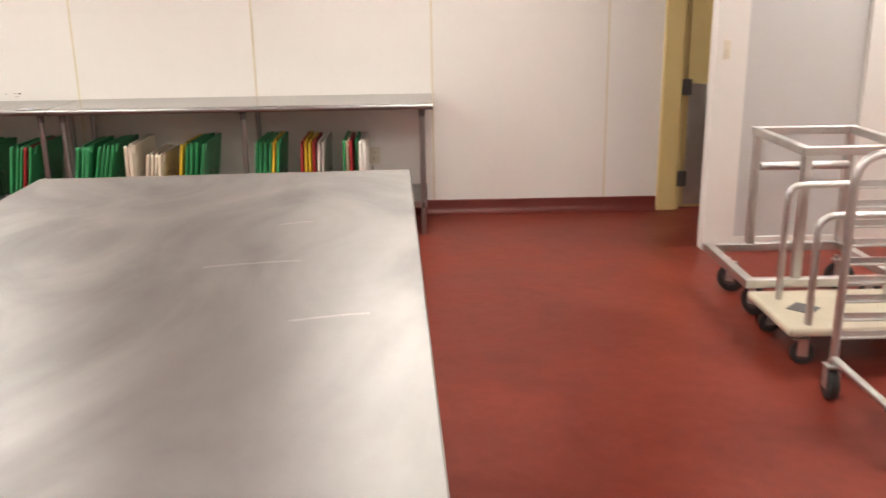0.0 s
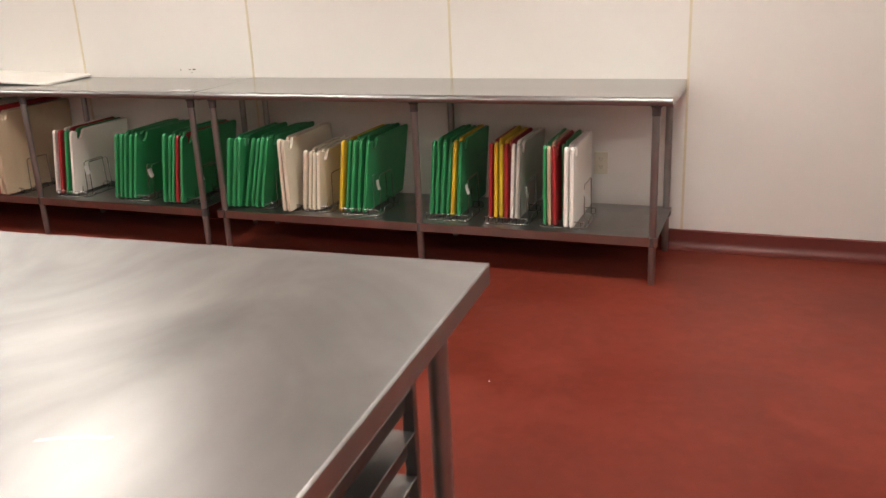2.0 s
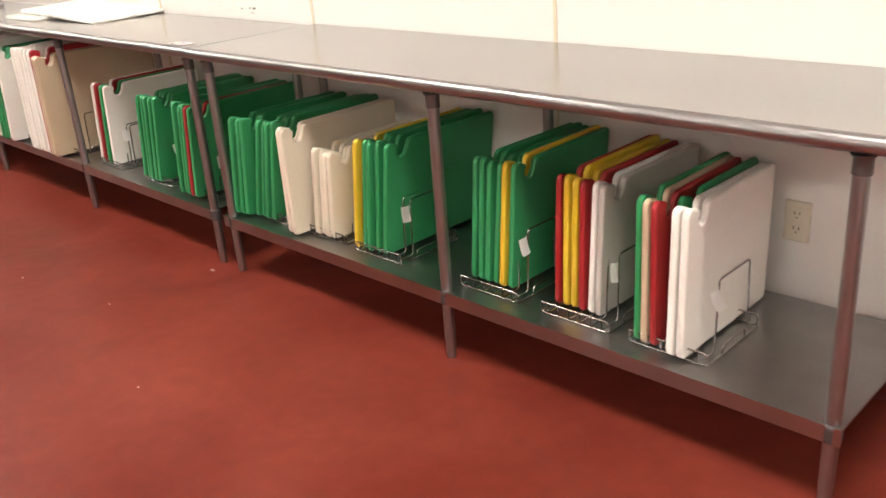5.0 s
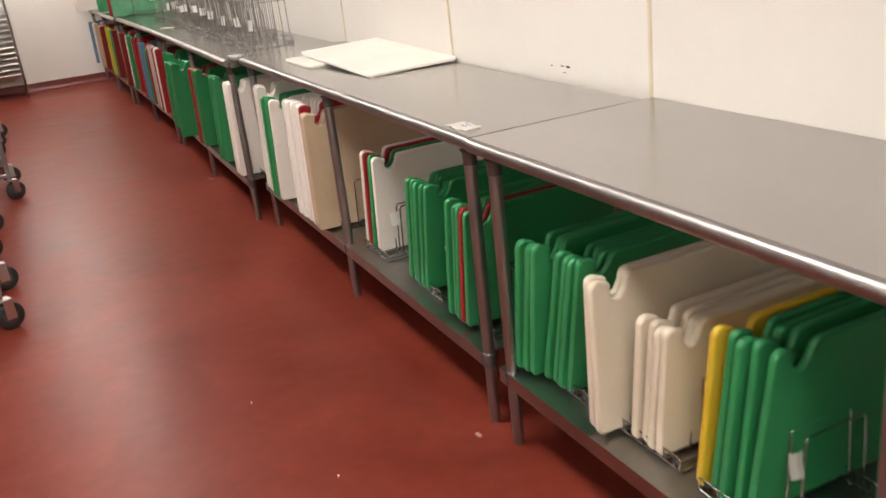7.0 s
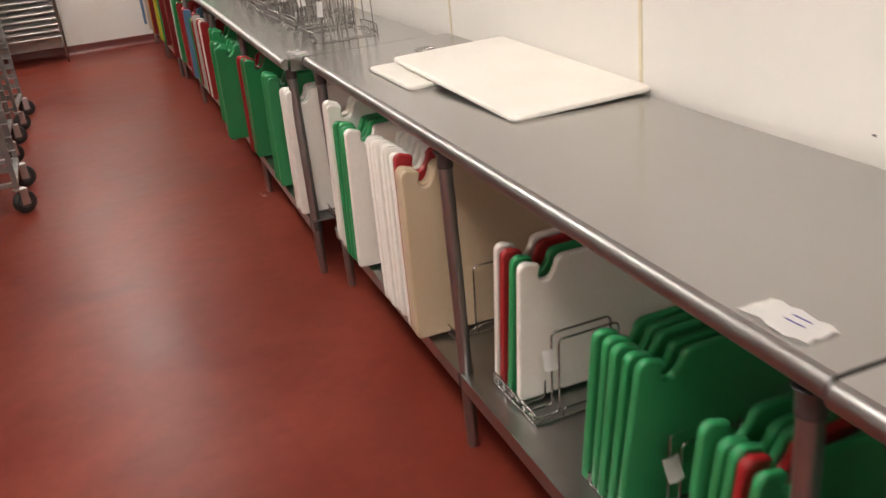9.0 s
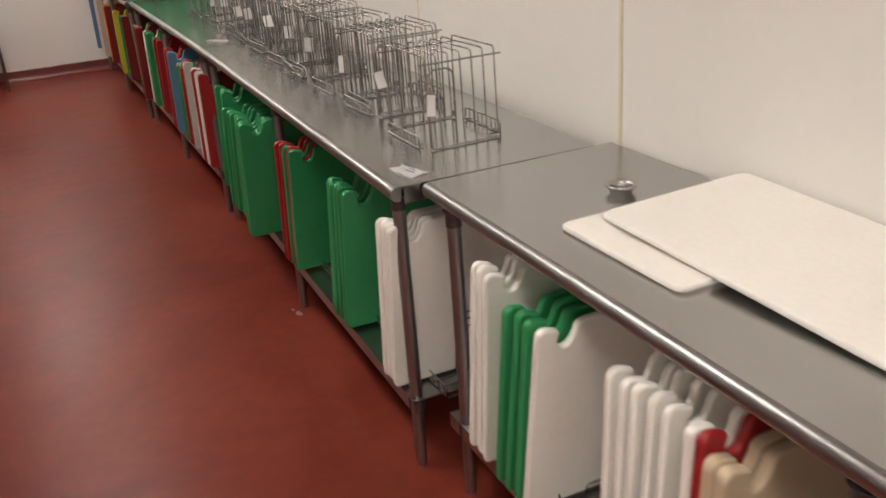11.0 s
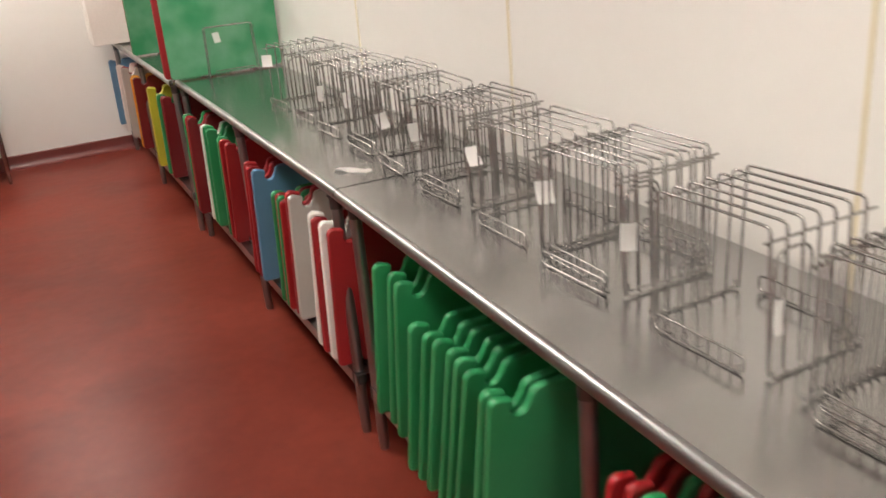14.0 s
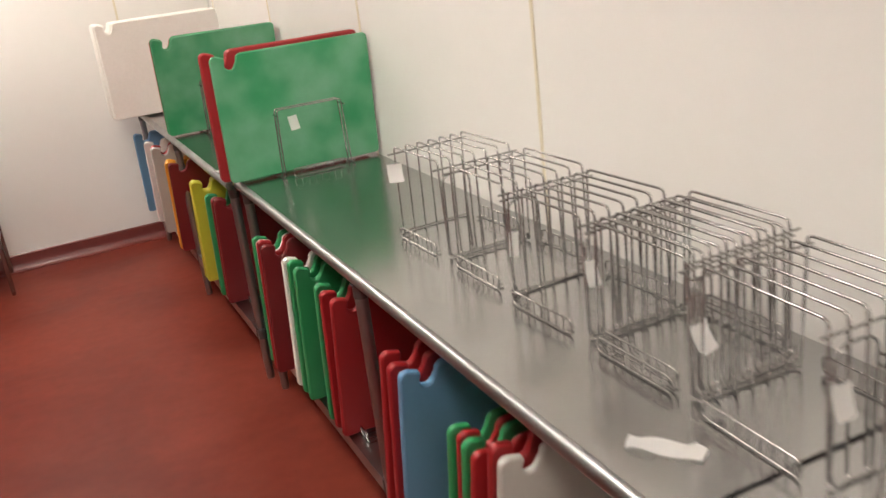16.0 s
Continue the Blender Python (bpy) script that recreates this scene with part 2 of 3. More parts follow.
structure("wall_south", boxes((WEST - 0.2, EAST + 0.2, SOUTH - 0.2, SOUTH, 0, CEILING)), M_PAINT, "plain white wall", "wall")
structure("wall_east", boxes((EAST, EAST + 0.2, SOUTH, 0.0, 0, CEILING)), M_PAINT, "plain white wall", "wall")
PANEL = 1.22


def panel_mesh(width):
    return mesh_of("panel", boxes((0.004, width - 0.004, -0.0, 0.0045, 0.10, CEILING - 0.01)), M_WALL, smooth=False)


def strip_mesh():
    bm = bmesh.new()
    extrude_x(bm, [(0.0, 0.1), (-0.0032, 0.1), (-0.0032, CEILING - 0.01), (0.0, CEILING - 0.01)], -0.006, 0.006)
    return mesh_of("seam_strip", bm, M_SEAM, smooth=False)


full, strip = panel_mesh(PANEL), strip_mesh()
for i in range(-10, 1):
    part("panel", full, None, wall_n, at=pose(i * PANEL, 0, 0))
    part("seam_strip", strip, None, wall_n, at=pose(i * PANEL, 0, 0))
part("panel", panel_mesh(0.36), None, wall_n, at=pose(PANEL, 0, 0))
part("seam_strip", strip, None, wall_n, at=pose(PANEL, 0, 0))
part("panel", panel_mesh(0.55), None, wall_w, at=pose(WEST, -0.556, 0, 0, 0, 90))
part("seam_strip", strip, None, wall_w, at=pose(WEST, -0.556, 0, 0, 0, 90))
for i in range(7):
    part("panel", full, None, wall_w, at=pose(WEST, -0.556 - (i + 1) * PANEL, 0, 0, 0, 90))
    part("seam_strip", strip, None, wall_w, at=pose(WEST, -0.556 - (i + 1) * PANEL, 0, 0, 0, 90))

# coved base: a skirting that curves into the floor
COVE = [(0.0, 0.0), (-0.055, 0.0), (-0.055, 0.003)] + [(-0.055 + 0.045 * math.sin(a), 0.048 - 0.045 * math.cos(a)) for a in np.linspace(0.1, 1.5, 7)] + [(-0.009, 0.094), (-0.004, 0.100), (0.0, 0.100)]
bm = bmesh.new()
extrude_x(bm, COVE, WEST, 1.60)
structure("baseboard", bm, M_COVE, "dark red coved epoxy skirting along the wall", "baseboard")
bm = bmesh.new()
extrude_x(bm, COVE, -9.0, 0.0)
bmesh.ops.transform(bm, matrix=pose(WEST, 0, 0, 0, 0, 90), verts=bm.verts)
structure("baseboard", bm, M_COVE, "dark red coved epoxy skirting along the end wall", "baseboard")


# ---- door and cooler front ----
def build_door():
    d = tagged(new("door_1", mesh_of("door_1", boxes((DOOR_X0 + 0.035, DOOR_X1 - 0.035, 0.012, 0.055, 0.012, DOOR_H - 0.03), bevel=0.002), M_YELLOW_PAINT)),
               "closed pale yellow metal door with a steel kick plate", "door", kind="structure")
    f = part("frame", boxes((DOOR_X0 - 0.145, DOOR_X0 - 0.01, -0.035, 0.06, 0, DOOR_H + 0.05), (DOOR_X0 - 0.0095, DOOR_X0 + 0.022, -0.01, 0.06, 0, DOOR_H),
                            (DOOR_X1 - 0.022, DOOR_X1 + 0.0095, -0.01, 0.06, 0, DOOR_H), (DOOR_X1 + 0.01, DOOR_X1 + 0.06, -0.035, 0.06, 0, DOOR_H + 0.05),
                            (DOOR_X0 - 0.009, DOOR_X1 + 0.009, -0.033, 0.06, DOOR_H, DOOR_H + 0.05), bevel=0.003), M_YELLOW_PAINT, d, "pale yellow painted metal frame")
    part("kick_plate", boxes((DOOR_X0 + 0.050, DOOR_X1 - 0.050, 0.007, 0.0118, 0.03, 0.895), bevel=0.001), M_ALU, d, "brushed steel kick plate")
    for z in (0.225, 0.875, 1.80):
        bm = boxes((DOOR_X0 - 0.006, DOOR_X0 + 0.062, -0.016, -0.011, z - 0.055, z + 0.055))
        lathe(bm, [(0.009, z - 0.057), (0.009, z + 0.057)], 10, (DOOR_X0 + 0.028, -0.018, 0))
        part("hinge", bm, M_CAST, d, "dark metal butt hinge")


build_door()


def build_cooler():
    y = -1.075
    w = structure("wall_cooler", boxes((1.615, 1.80, y, y + 0.10, 0, CEILING), (2.50, EAST, y, y + 0.10, 0, CEILING), (1.80, 2.50, y, y + 0.10, 2.05, CEILING), bevel=0.002),
                  M_WALL, "white panelled cold room front wall", "wall")
    d = tagged(new("door_2", mesh_of("door_2", boxes((1.803, 2.497, y + 0.035, y + 0.09, 0.03, 2.045), bevel=0.004), M_COOLER)),
               "flat pale grey cold room door, closed", "door", kind="structure")
    part("sweep", boxes((1.803, 2.497, y + 0.026, y + 0.034, 0.03, 0.075), bevel=0.002), M_WALL, d, "white bottom sweep")
    s = tagged(new("light_switch", mesh_of("light_switch", boxes((1.660, 1.70, y - 0.007, y, 1.14, 1.25), bevel=0.003), M_OUTLET)),
               "almond plastic switch plate on the white wall", "switch")
    part("toggle", boxes((1.675, 1.685, y - 0.018, y - 0.0072, 1.175, 1.20), bevel=0.002), M_OUTLET, s)
    return w


build_cooler()


# ---- ceiling lamps ----
def build_ceiling_lamp():
    lamp = thing("ceiling_light", "unseen recessed fluorescent ceiling light with a glowing white diffuser", "ceiling light", "ceiling lights")
    part("frame", boxes((-0.62, 0.62, -0.31, -0.28, -0.02, -0.001), (-0.62, 0.62, 0.28, 0.31, -0.02, -0.001), (-0.62, -0.59, -0.28, 0.28, -0.02, -0.001),
                        (0.59, 0.62, -0.28, 0.28, -0.02, -0.001)), M_PAINT, lamp, "white metal frame")
    part("diffuser", boxes((-0.589, 0.589, -0.279, 0.279, -0.012, -0.004)), M_LAMP, lamp, "glowing white diffuser")
    return lamp


first = build_ceiling_lamp()
first.matrix_basis = pose(*LAMPS[0], CEILING)
for x, y in LAMPS[1:]:
    copy_thing(first, pose(x, y, CEILING))

# ---- steel work tables ----
TOP, SHELF = 0.862, 0.228


def build_table(length, right_inset, left_inset, leg_inset, depth):
    """Origin: floor under the middle of the front edge; the back is at +y."""
    t = thing("work_table", "long stainless steel work table with an undershelf, against the white wall", "table", "tables along the wall")
    h = length / 2 - 0.003
    edge = [(0.019 + 0.019 * math.cos(a), TOP - 0.019 + 0.019 * math.sin(a)) for a in np.linspace(math.pi / 2, math.pi * 1.55, 10)]
    prof = edge + [(0.026, TOP - 0.036), (0.030, TOP - 0.006), (depth - 0.006, TOP - 0.006), (depth - 0.006, TOP - 0.045), (depth, TOP - 0.045), (depth, TOP)]
    bm = bmesh.new()
    extrude_x(bm, prof, -h, h)
    box(bm, -h, -h + 0.004, 0.035, depth - 0.007, TOP - 0.045, TOP - 0.0065)
    box(bm, h - 0.004, h, 0.035, depth - 0.007, TOP - 0.045, TOP - 0.0065)
    top = part("tabletop", bm, M_STEEL, t, "brushed steel top with a rolled front edge")
    top.data.materials.append(M_EDGE)
    for face in top.data.polygons:
        if face.center.y < 0.030:
            face.material_index = 1
    part("channel", boxes((-h + 0.03, h - 0.03, 0.25, 0.34, TOP - 0.035, TOP - 0.0065)), M_LEG, t)
    lip = leg_inset - 0.02
    sh = [(lip, SHELF), (lip, SHELF - 0.042), (lip + 0.006, SHELF - 0.042), (lip + 0.006, SHELF - 0.004), (depth - 0.046, SHELF - 0.004),
          (depth - 0.046, SHELF - 0.042), (depth - 0.04, SHELF - 0.042), (depth - 0.04, SHELF)]
    bm = bmesh.new()
    extrude_x(bm, sh, -h + 0.045, h - 0.045)
    part("undershelf", bm, M_SHELF, t, "galvanised steel undershelf")
    bm = bmesh.new()
    lathe(bm, [(0.0135, 0.0), (0.0155, 0.012), (0.016, 0.06), (0.0172, 0.066), (0.0172, TOP - 0.05)], 14)
    leg = mesh_of("leg", bm, M_LEG)
    bm = bmesh.new()
    lathe(bm, [(0.0205, -0.022), (0.0225, -0.019), (0.0225, 0.018), (0.0205, 0.022)], 14)
    collar = mesh_of("collar", bm, M_CAST)
    bm = bmesh.new()
    lathe(bm, [(0.0195, -0.02), (0.0195, 0.012), (0.026, 0.02)], 14)
    socket = mesh_of("socket", bm, M_CAST)
    for x in (-h + left_inset, (left_inset - right_inset) / 2, h - right_inset):
        for y in (leg_inset, depth - 0.055):
            part("leg", leg, None, t, at=pose(x, y, 0))
            part("collar", collar, None, t, "grey cast collar", at=pose(x, y, SHELF - 0.022))
            part("socket", socket, None, t, at=pose(x, y, TOP - 0.062))
    return t


# of each table: its right and left end, the front edge at both, the legs' insets at both ends and behind the front edge, the depth
TABLES = [(-0.002, -2.436, -0.602, -0.600, 0.070, 0.085, 0.034, 0.595), (-2.438, -4.914, -0.592, -0.566, 0.046, 0.105, 0.030, 0.555),
          (-4.918, -7.360, -0.645, -0.590, 0.070, 0.040, 0.045, 0.585), (-7.362, -9.808, -0.588, -0.572, 0.075, 0.060, 0.030, 0.555),
          (-9.810, -12.250, -0.602, -0.602, 0.060, 0.060, 0.036, 0.590)]
for right, left, front_right, front_left, right_inset, left_inset, leg_inset, depth in TABLES:
    lean = math.degrees(math.atan2(front_right - front_left, right - left))
    build_table(right - left, right_inset, left_inset, leg_inset, depth).matrix_basis = pose((right + left) / 2, (front_right + front_left) / 2, 0, 0, 0, lean)


def build_island():
    """A deep table with tray slides under its end."""
    x0, x1, y0, y1, z = -1.388, 0.0, -2.40, 0.0, 0.880
    t = thing("prep_island", "large worn stainless steel prep island with tray slides underneath", "table")
    bm = boxes((x0, x1, y0, y1, z - 0.045, z), bevel=0.004)
    part("tabletop", bm, M_STEEL_TOP, t, "scratched and smeared steel top")
    for sx, sy, length, turn in ((-0.205, -1.585, 0.17, 12), (-0.425, -1.185, 0.24, 9), (-0.355, -0.785, 0.10, 20)):
        bm = bmesh.new()
        tube(bm, [(-length / 2, 0, 0), (-length * 0.2, 0.003, 0), (length * 0.2, 0.002, 0), (length / 2, -0.004, 0)], 0.0022, 5)
        bmesh.ops.scale(bm, vec=(1, 1, 0.12), verts=bm.verts)
        part("scratch", bm, M_SCRATCH, t, "pale scratch in the steel", at=pose(sx, sy, z + 0.0002, 0, 0, turn))
    bm = bmesh.new()
    lathe(bm, [(0.017, 0.0), (0.02, 0.015), (0.021, 0.06), (0.021, z - 0.046)], 14)
    leg = mesh_of("leg", bm, M_LEG)
    for x in (x0 + 0.09, x1 - 0.085):
        for y in (y0 + 0.09, (y0 + y1) / 2, y1 - 0.10):
            part("leg", leg, None, t, at=pose(x, y, 0))
    part("undershelf", boxes((x0 + 0.07, x1 - 0.07, y0 + 0.07, y1 - 0.08, 0.21, 0.25), bevel=0.003), M_STEEL, t)
    for i in range(5):
        zz = 0.30 + 0.102 * i
        bm = boxes((x1 - 0.46, x1 - 0.135, y1 - 0.60, y1 - 0.155, zz, zz + 0.052), bevel=0.014)
        tray = part("tray", bm, M_TRAY, t, "black tray on slides")
        part("rim", boxes((x1 - 0.47, x1 - 0.125, y1 - 0.61, y1 - 0.145, zz + 0.0525, zz + 0.057), bevel=0.002), M_LEG, tray)
    for y in (y1 - 0.625, y1 - 0.135):
        part("slide_post", boxes((x1 - 0.15, x1 - 0.125, y - 0.009, y + 0.009, 0.25, z - 0.046)), M_LEG, t)
    t.matrix_basis = pose(-0.112, -2.853, 0, 0, 0, 2.2)


build_island()


# ---- wire racks ----
WIRE = 0.0026


def build_rack(n, high, half, base_half, tall, set_back=0.0):
    """Dividers stand across x; origin at the middle of the base. The tall kind has foot rails and a hoop at one end."""
    r = thing("wire_rack", "chrome wire rack with upright dividers for cutting boards", "rack", "wire board racks")
    gap = 0.035
    end = gap * (n - 1) / 2
    bm = bmesh.new()
    tube(bm, rounded([(0, -base_half + 0.002 - set_back, 0.006), (0, -half - 0.008, 0.006), (0, -half, high), (0, half, high), (0, half + 0.008, 0.006), (0, base_half - 0.002 - set_back, 0.006)], 0.013), WIRE, 6)
    u = mesh_of("divider", bm, M_CHROME)
    for i in range(n):
        part("divider", u, None, r, at=pose(-end + gap * i, set_back, 0))
    for s in (-1, 1):
        y = s * base_half
        bm = bmesh.new()
        if tall:
            tube(bm, rounded([(-end, y, 0.020), (-end, y, 0.004), (end, y, 0.004), (end, y, 0.020)], 0.008, 3), WIRE, 6)
            part("base_rail", bm, M_CHROME, r)
            bm = bmesh.new()
            y = s * (half + 0.006)
            tube(bm, [(-end - 0.018, y, high - 0.020), (end + 0.018, y, high - 0.020)], WIRE, 6)
            part("side_wire", bm, M_CHROME, r)
            x, reach = s * (end + 0.022), 0.102
            bm = bmesh.new()
            tube(bm, rounded([(x, -reach, 0.018), (x, -reach, 0.004), (x, reach, 0.004), (x, reach, 0.034), (x, -reach, 0.034), (x, -reach, 0.018)], 0.011, 3), WIRE, 6)
            for i in range(1, 8):
                yy = -reach + 2 * reach * i / 8
                tube(bm, [(x, yy, 0.004), (x, yy, 0.034)], WIRE * 0.6, 5)
            for yy in (-reach * 0.8, reach * 0.8):
                tube(bm, [(x, yy, 0.004), (s * end, yy, 0.006)], WIRE, 6)
            part("foot_rail", bm, M_CHROME, r)
            continue
        tube(bm, rounded([(-end - 0.02, y, 0.034), (-end - 0.02, y, 0.004), (end + 0.02, y, 0.004), (end + 0.02, y, 0.034), (-end - 0.02, y, 0.034)], 0.01, 3), WIRE, 6)
        for i in range(n):
            tube(bm, [(-end + gap * i, y, 0.004), (-end + gap * i, y, 0.034)], WIRE * 0.8, 5)
        part("base_rail", bm, M_CHROME, r)
        x = s * (end + 0.022)
        bm = bmesh.new()
        tube(bm, [(x, -base_half, 0.004), (x, base_half, 0.004)], WIRE, 6)
        tube(bm, rounded([(x, -half + 0.02, 0.004), (x, -half + 0.02, 0.028), (x, half - 0.02, 0.028), (x, half - 0.02, 0.004)], 0.012, 3), WIRE, 6)
        part("foot_wire", bm, M_CHROME, r)
    if tall:
        bm = bmesh.new()
        y = -half - 0.012
        tube(bm, rounded([(-end, y, 0.006), (-end, y, high * 0.86), (-end + 0.078, y, high * 0.86), (-end + 0.078, y, 0.006)], 0.03, 5), WIRE, 6)
        part("hoop", bm, M_CHROME, r, "arched end wire")
    return r


def tag_mesh(w, h, bend):
    bm = bmesh.new()
    cols, rows = 4, 4
    grid = [[bm.verts.new((0.0025 + bend * ((j / rows) ** 2) + 0.004 * math.sin(3 * i / cols), (i / cols - 0.5) * w, -j / rows * h)) for i in range(cols + 1)] for j in range(rows + 1)]
    for j in range(rows):
        for i in range(cols):
            bm.faces.new((grid[j][i], grid[j][i + 1], grid[j + 1][i + 1], grid[j + 1][i]))
    bmesh.ops.solidify(bm, geom=bm.faces[:], thickness=0.0012)
    return mesh_of("tag", bm, M_PAPER)


TAGS = [tag_mesh(0.034, 0.050, 0.010), tag_mesh(0.042, 0.046, 0.020), tag_mesh(0.022, 0.056, 0.005)]
base_rack = build_rack(7, 0.250, 0.122, 0.140, True)
low_rack = build_rack(6, 0.195, 0.078, 0.13, False, 0.03)
low_rack.matrix_basis = pose(-0.52, -0.41, SHELF)
low_racks = [low_rack]
tag_dice = random.Random(5)


def place_rack(first_one, x, y, z, turn):
    r = base_rack if first_one else copy_thing(base_rack, pose(x, y, z, 0, 0, turn))
    r.matrix_basis = pose(x, y, z, 0, 0, turn)
    return r


def add_tag(r, kind, x, y, z, rz=0.0, tilt=0.0):
    t = part("tag", TAGS[kind], None, r, "crumpled white paper tag", at=pose(x, y, z, tilt, 0, rz))
    return t


# racks stored on the table tops, dividers along the wall
STORED = [(-5.278, -0.322, 2), (-5.705, -0.300, 0), (-6.06, -0.292, 2), (-6.43, -0.285, 0), (-6.735, -0.27, 1), (-7.09, -0.258, 1), (-7.425, -0.245, 0),
          (-7.72, -0.232, 1), (-8.02, -0.235, 0), (-8.31, -0.225, 2), (-8.62, -0.235, 0)]
plain_racks = []
for i, (x, y, kind) in enumerate(STORED):
    r = place_rack(i == 0, x, y, TOP, 90 + tag_dice.uniform(-3, 3))
    plain_racks.append((r, kind))


# ---- cutting boards ----
def board_outline(d, h):
    """(y, z) outline with rounded corners and a hooked grip notch near the front upper corner."""
    r = 0.016
    pts = []

    def arc(cy, cz, rad, a0, a1, n):
        for i in range(n + 1):
            a = radians(a0 + (a1 - a0) * i / n)
            pts.append((cy + rad * math.cos(a), cz + rad * math.sin(a)))

    arc(r, r, r, 270, 180, 4)
    arc(0.019, h - 0.019, 0.019, 180, 75, 5)
    arc(0.044, h - 0.017, 0.009, 75, -20, 3)
    arc(0.066, h - 0.036, 0.017, 160, 330, 7)
    arc(0.112, h - 0.022, 0.022, 190, 90, 4)
    arc(d - r, h - r, r, 90, 0, 4)
    arc(d - r, r, r, 0, -90, 4)
    return pts


board_cache = {}


def board_mesh(code, d, h, th, mat=None):
    key = (code, round(d, 3), round(h, 3), th, mat is None)
    if key not in board_cache:
        bm = bmesh.new()
        pts = board_outline(d, h)
        vs = [bm.verts.new((-th / 2, y, z)) for y, z in pts]
        f = bm.faces.new(vs)
        out = bmesh.ops.extrude_face_region(bm, geom=[f])
        bmesh.ops.translate(bm, verts=[v for v in out["geom"] if isinstance(v, bmesh.types.BMVert)], vec=(th, 0, 0))
        rim = [e for e in bm.edges if abs(e.verts[0].co.x - e.verts[1].co.x) < 1e-6]
        bmesh.ops.bevel(bm, geom=rim, offset=min(0.0058, th * 0.34), segments=3, affect="EDGES", profile=0.5)
        board_cache[key] = mesh_of("cutting_board", bm, mat or BOARD[code])
    return board_cache[key]


dice = random.Random(11)


def stack(x0, x1, front, lean, codes, h, d, z=SHELF + 0.011, th=0.0165, where="in a wire rack on the undershelf", group="", jitter=1.0):
    """Boards side by side from x0 to x1 (their feet), tops leaning by lean metres towards +x."""
    n = len(codes)
    for i, c in enumerate(codes):
        x = x0 + (x1 - x0) * (i + 0.5) / n
        hh = h + dice.choice((-0.003, 0.0, 0.0, 0.004)) * jitter
        y = front + dice.uniform(-0.006, 0.006) * jitter
        dd = min(d, -0.008 - y)
        tilt = math.degrees(math.atan2(lean + dice.uniform(-0.006, 0.006) * jitter, hh))
        ob = new("cutting_board", board_mesh(c, d, h, th))
        ob.matrix_basis = pose(x, y, z, dice.uniform(-0.5, 0.5) * jitter, tilt, dice.uniform(-1.0, 1.0) * jitter)
        ob.scale = (1, dd / d, hh / h)
        tagged(ob, COLOUR_NAME[c] + " plastic cutting board " + where, "cutting board", group or "cutting boards in the racks")


extra_tags = []
plain_low = low_rack


def shelf_rack(x, y, tag=None, z=SHELF, tag_y=-0.075):
    if z == SHELF:
        x, y = x + 0.035, y - 0.062
    source = base_rack if z > SHELF else low_rack
    if low_racks and z == SHELF:
        r = low_racks.pop()
        r.matrix_basis = pose(x, y, z)
    else:
        r = copy_thing(source if z > SHELF else plain_low, pose(x, y, z))
    if tag is not None:
        extra_tags.append((r, tag, 0.121 if z > SHELF else 0.087, tag_y, 0.225 if z > SHELF else 0.18))
    return r


SMALL_H, SMALL_D, BIG_H, BIG_D = 0.383, 0.47, 0.505, 0.60
# first table
stack(-0.600, -0.525, -0.530, 0.0, "gtr", SMALL_H, 0.44)
stack(-0.518, -0.498, -0.470, 0.0, "g", SMALL_H, 0.40)
stack(-0.496, -0.440, -0.548, 0.0, "ww", SMALL_H, 0.44, th=0.02)
shelf_rack(-0.535, -0.33, 1)
stack(-0.888, -0.728, -0.475, 0.012, "ryyrws", SMALL_H - 0.005, SMALL_D)
shelf_rack(-0.815, -0.33, 0)
stack(-1.200, -1.030, -0.482, 0.035, "ggggyg", SMALL_H, SMALL_D)
shelf_rack(-1.120, -0.33, 0)
stack(-1.690, -1.530, -0.518, 0.05, "ygggg", SMALL_H, 0.50)
shelf_rack(-1.600, -0.33, 0)
stack(-1.995, -1.930, -0.572, 0.005, "cc", SMALL_H, 0.52, th=0.02)
stack(-1.900, -1.790, -0.520, 0.03, "cccc", 0.315, 0.46, th=0.019)
shelf_rack(-1.880, -0.32)
stack(-2.350, -2.262, -0.556, 0.06, "ggg", SMALL_H, 0.50, th=0.019)
stack(-2.255, -2.130, -0.530, 0.085, "gggg", SMALL_H + 0.004, 0.50)
shelf_rack(-2.220, -0.32)
# second table
stack(-2.775, -2.630, -0.548, 0.06, "gggrg", SMALL_H + 0.005, 0.52)
shelf_rack(-2.68, -0.32, 0)
stack(-3.130, -2.970, -0.520, 0.07, "ggggg", SMALL_H, 0.50)
shelf_rack(-3.03, -0.32, 0)
stack(-3.590, -3.420, -0.505, 0.06, "wrgw", SMALL_H, 0.48)
shelf_rack(-3.48, -0.32, 0)
stack(-3.945, -3.905, -0.598, 0.02, "wr", BIG_H + 0.015, BIG_D, th=0.019, jitter=0.3)
stack(-3.903, -3.845, -0.605, 0.02, "tt", BIG_H - 0.012, BIG_D, th=0.024, jitter=0.4)
stack(-4.160, -3.990, -0.595, 0.03, "wwwww", BIG_H + 0.015, BIG_D)
shelf_rack(-3.95, -0.32)
stack(-4.560, -4.400, -0.595, 0.07, "gggw", BIG_H - 0.01, BIG_D, th=0.018)
stack(-4.710, -4.600, -0.590, 0.06, "www", BIG_H + 0.02, BIG_D)
shelf_rack(-4.55, -0.32)
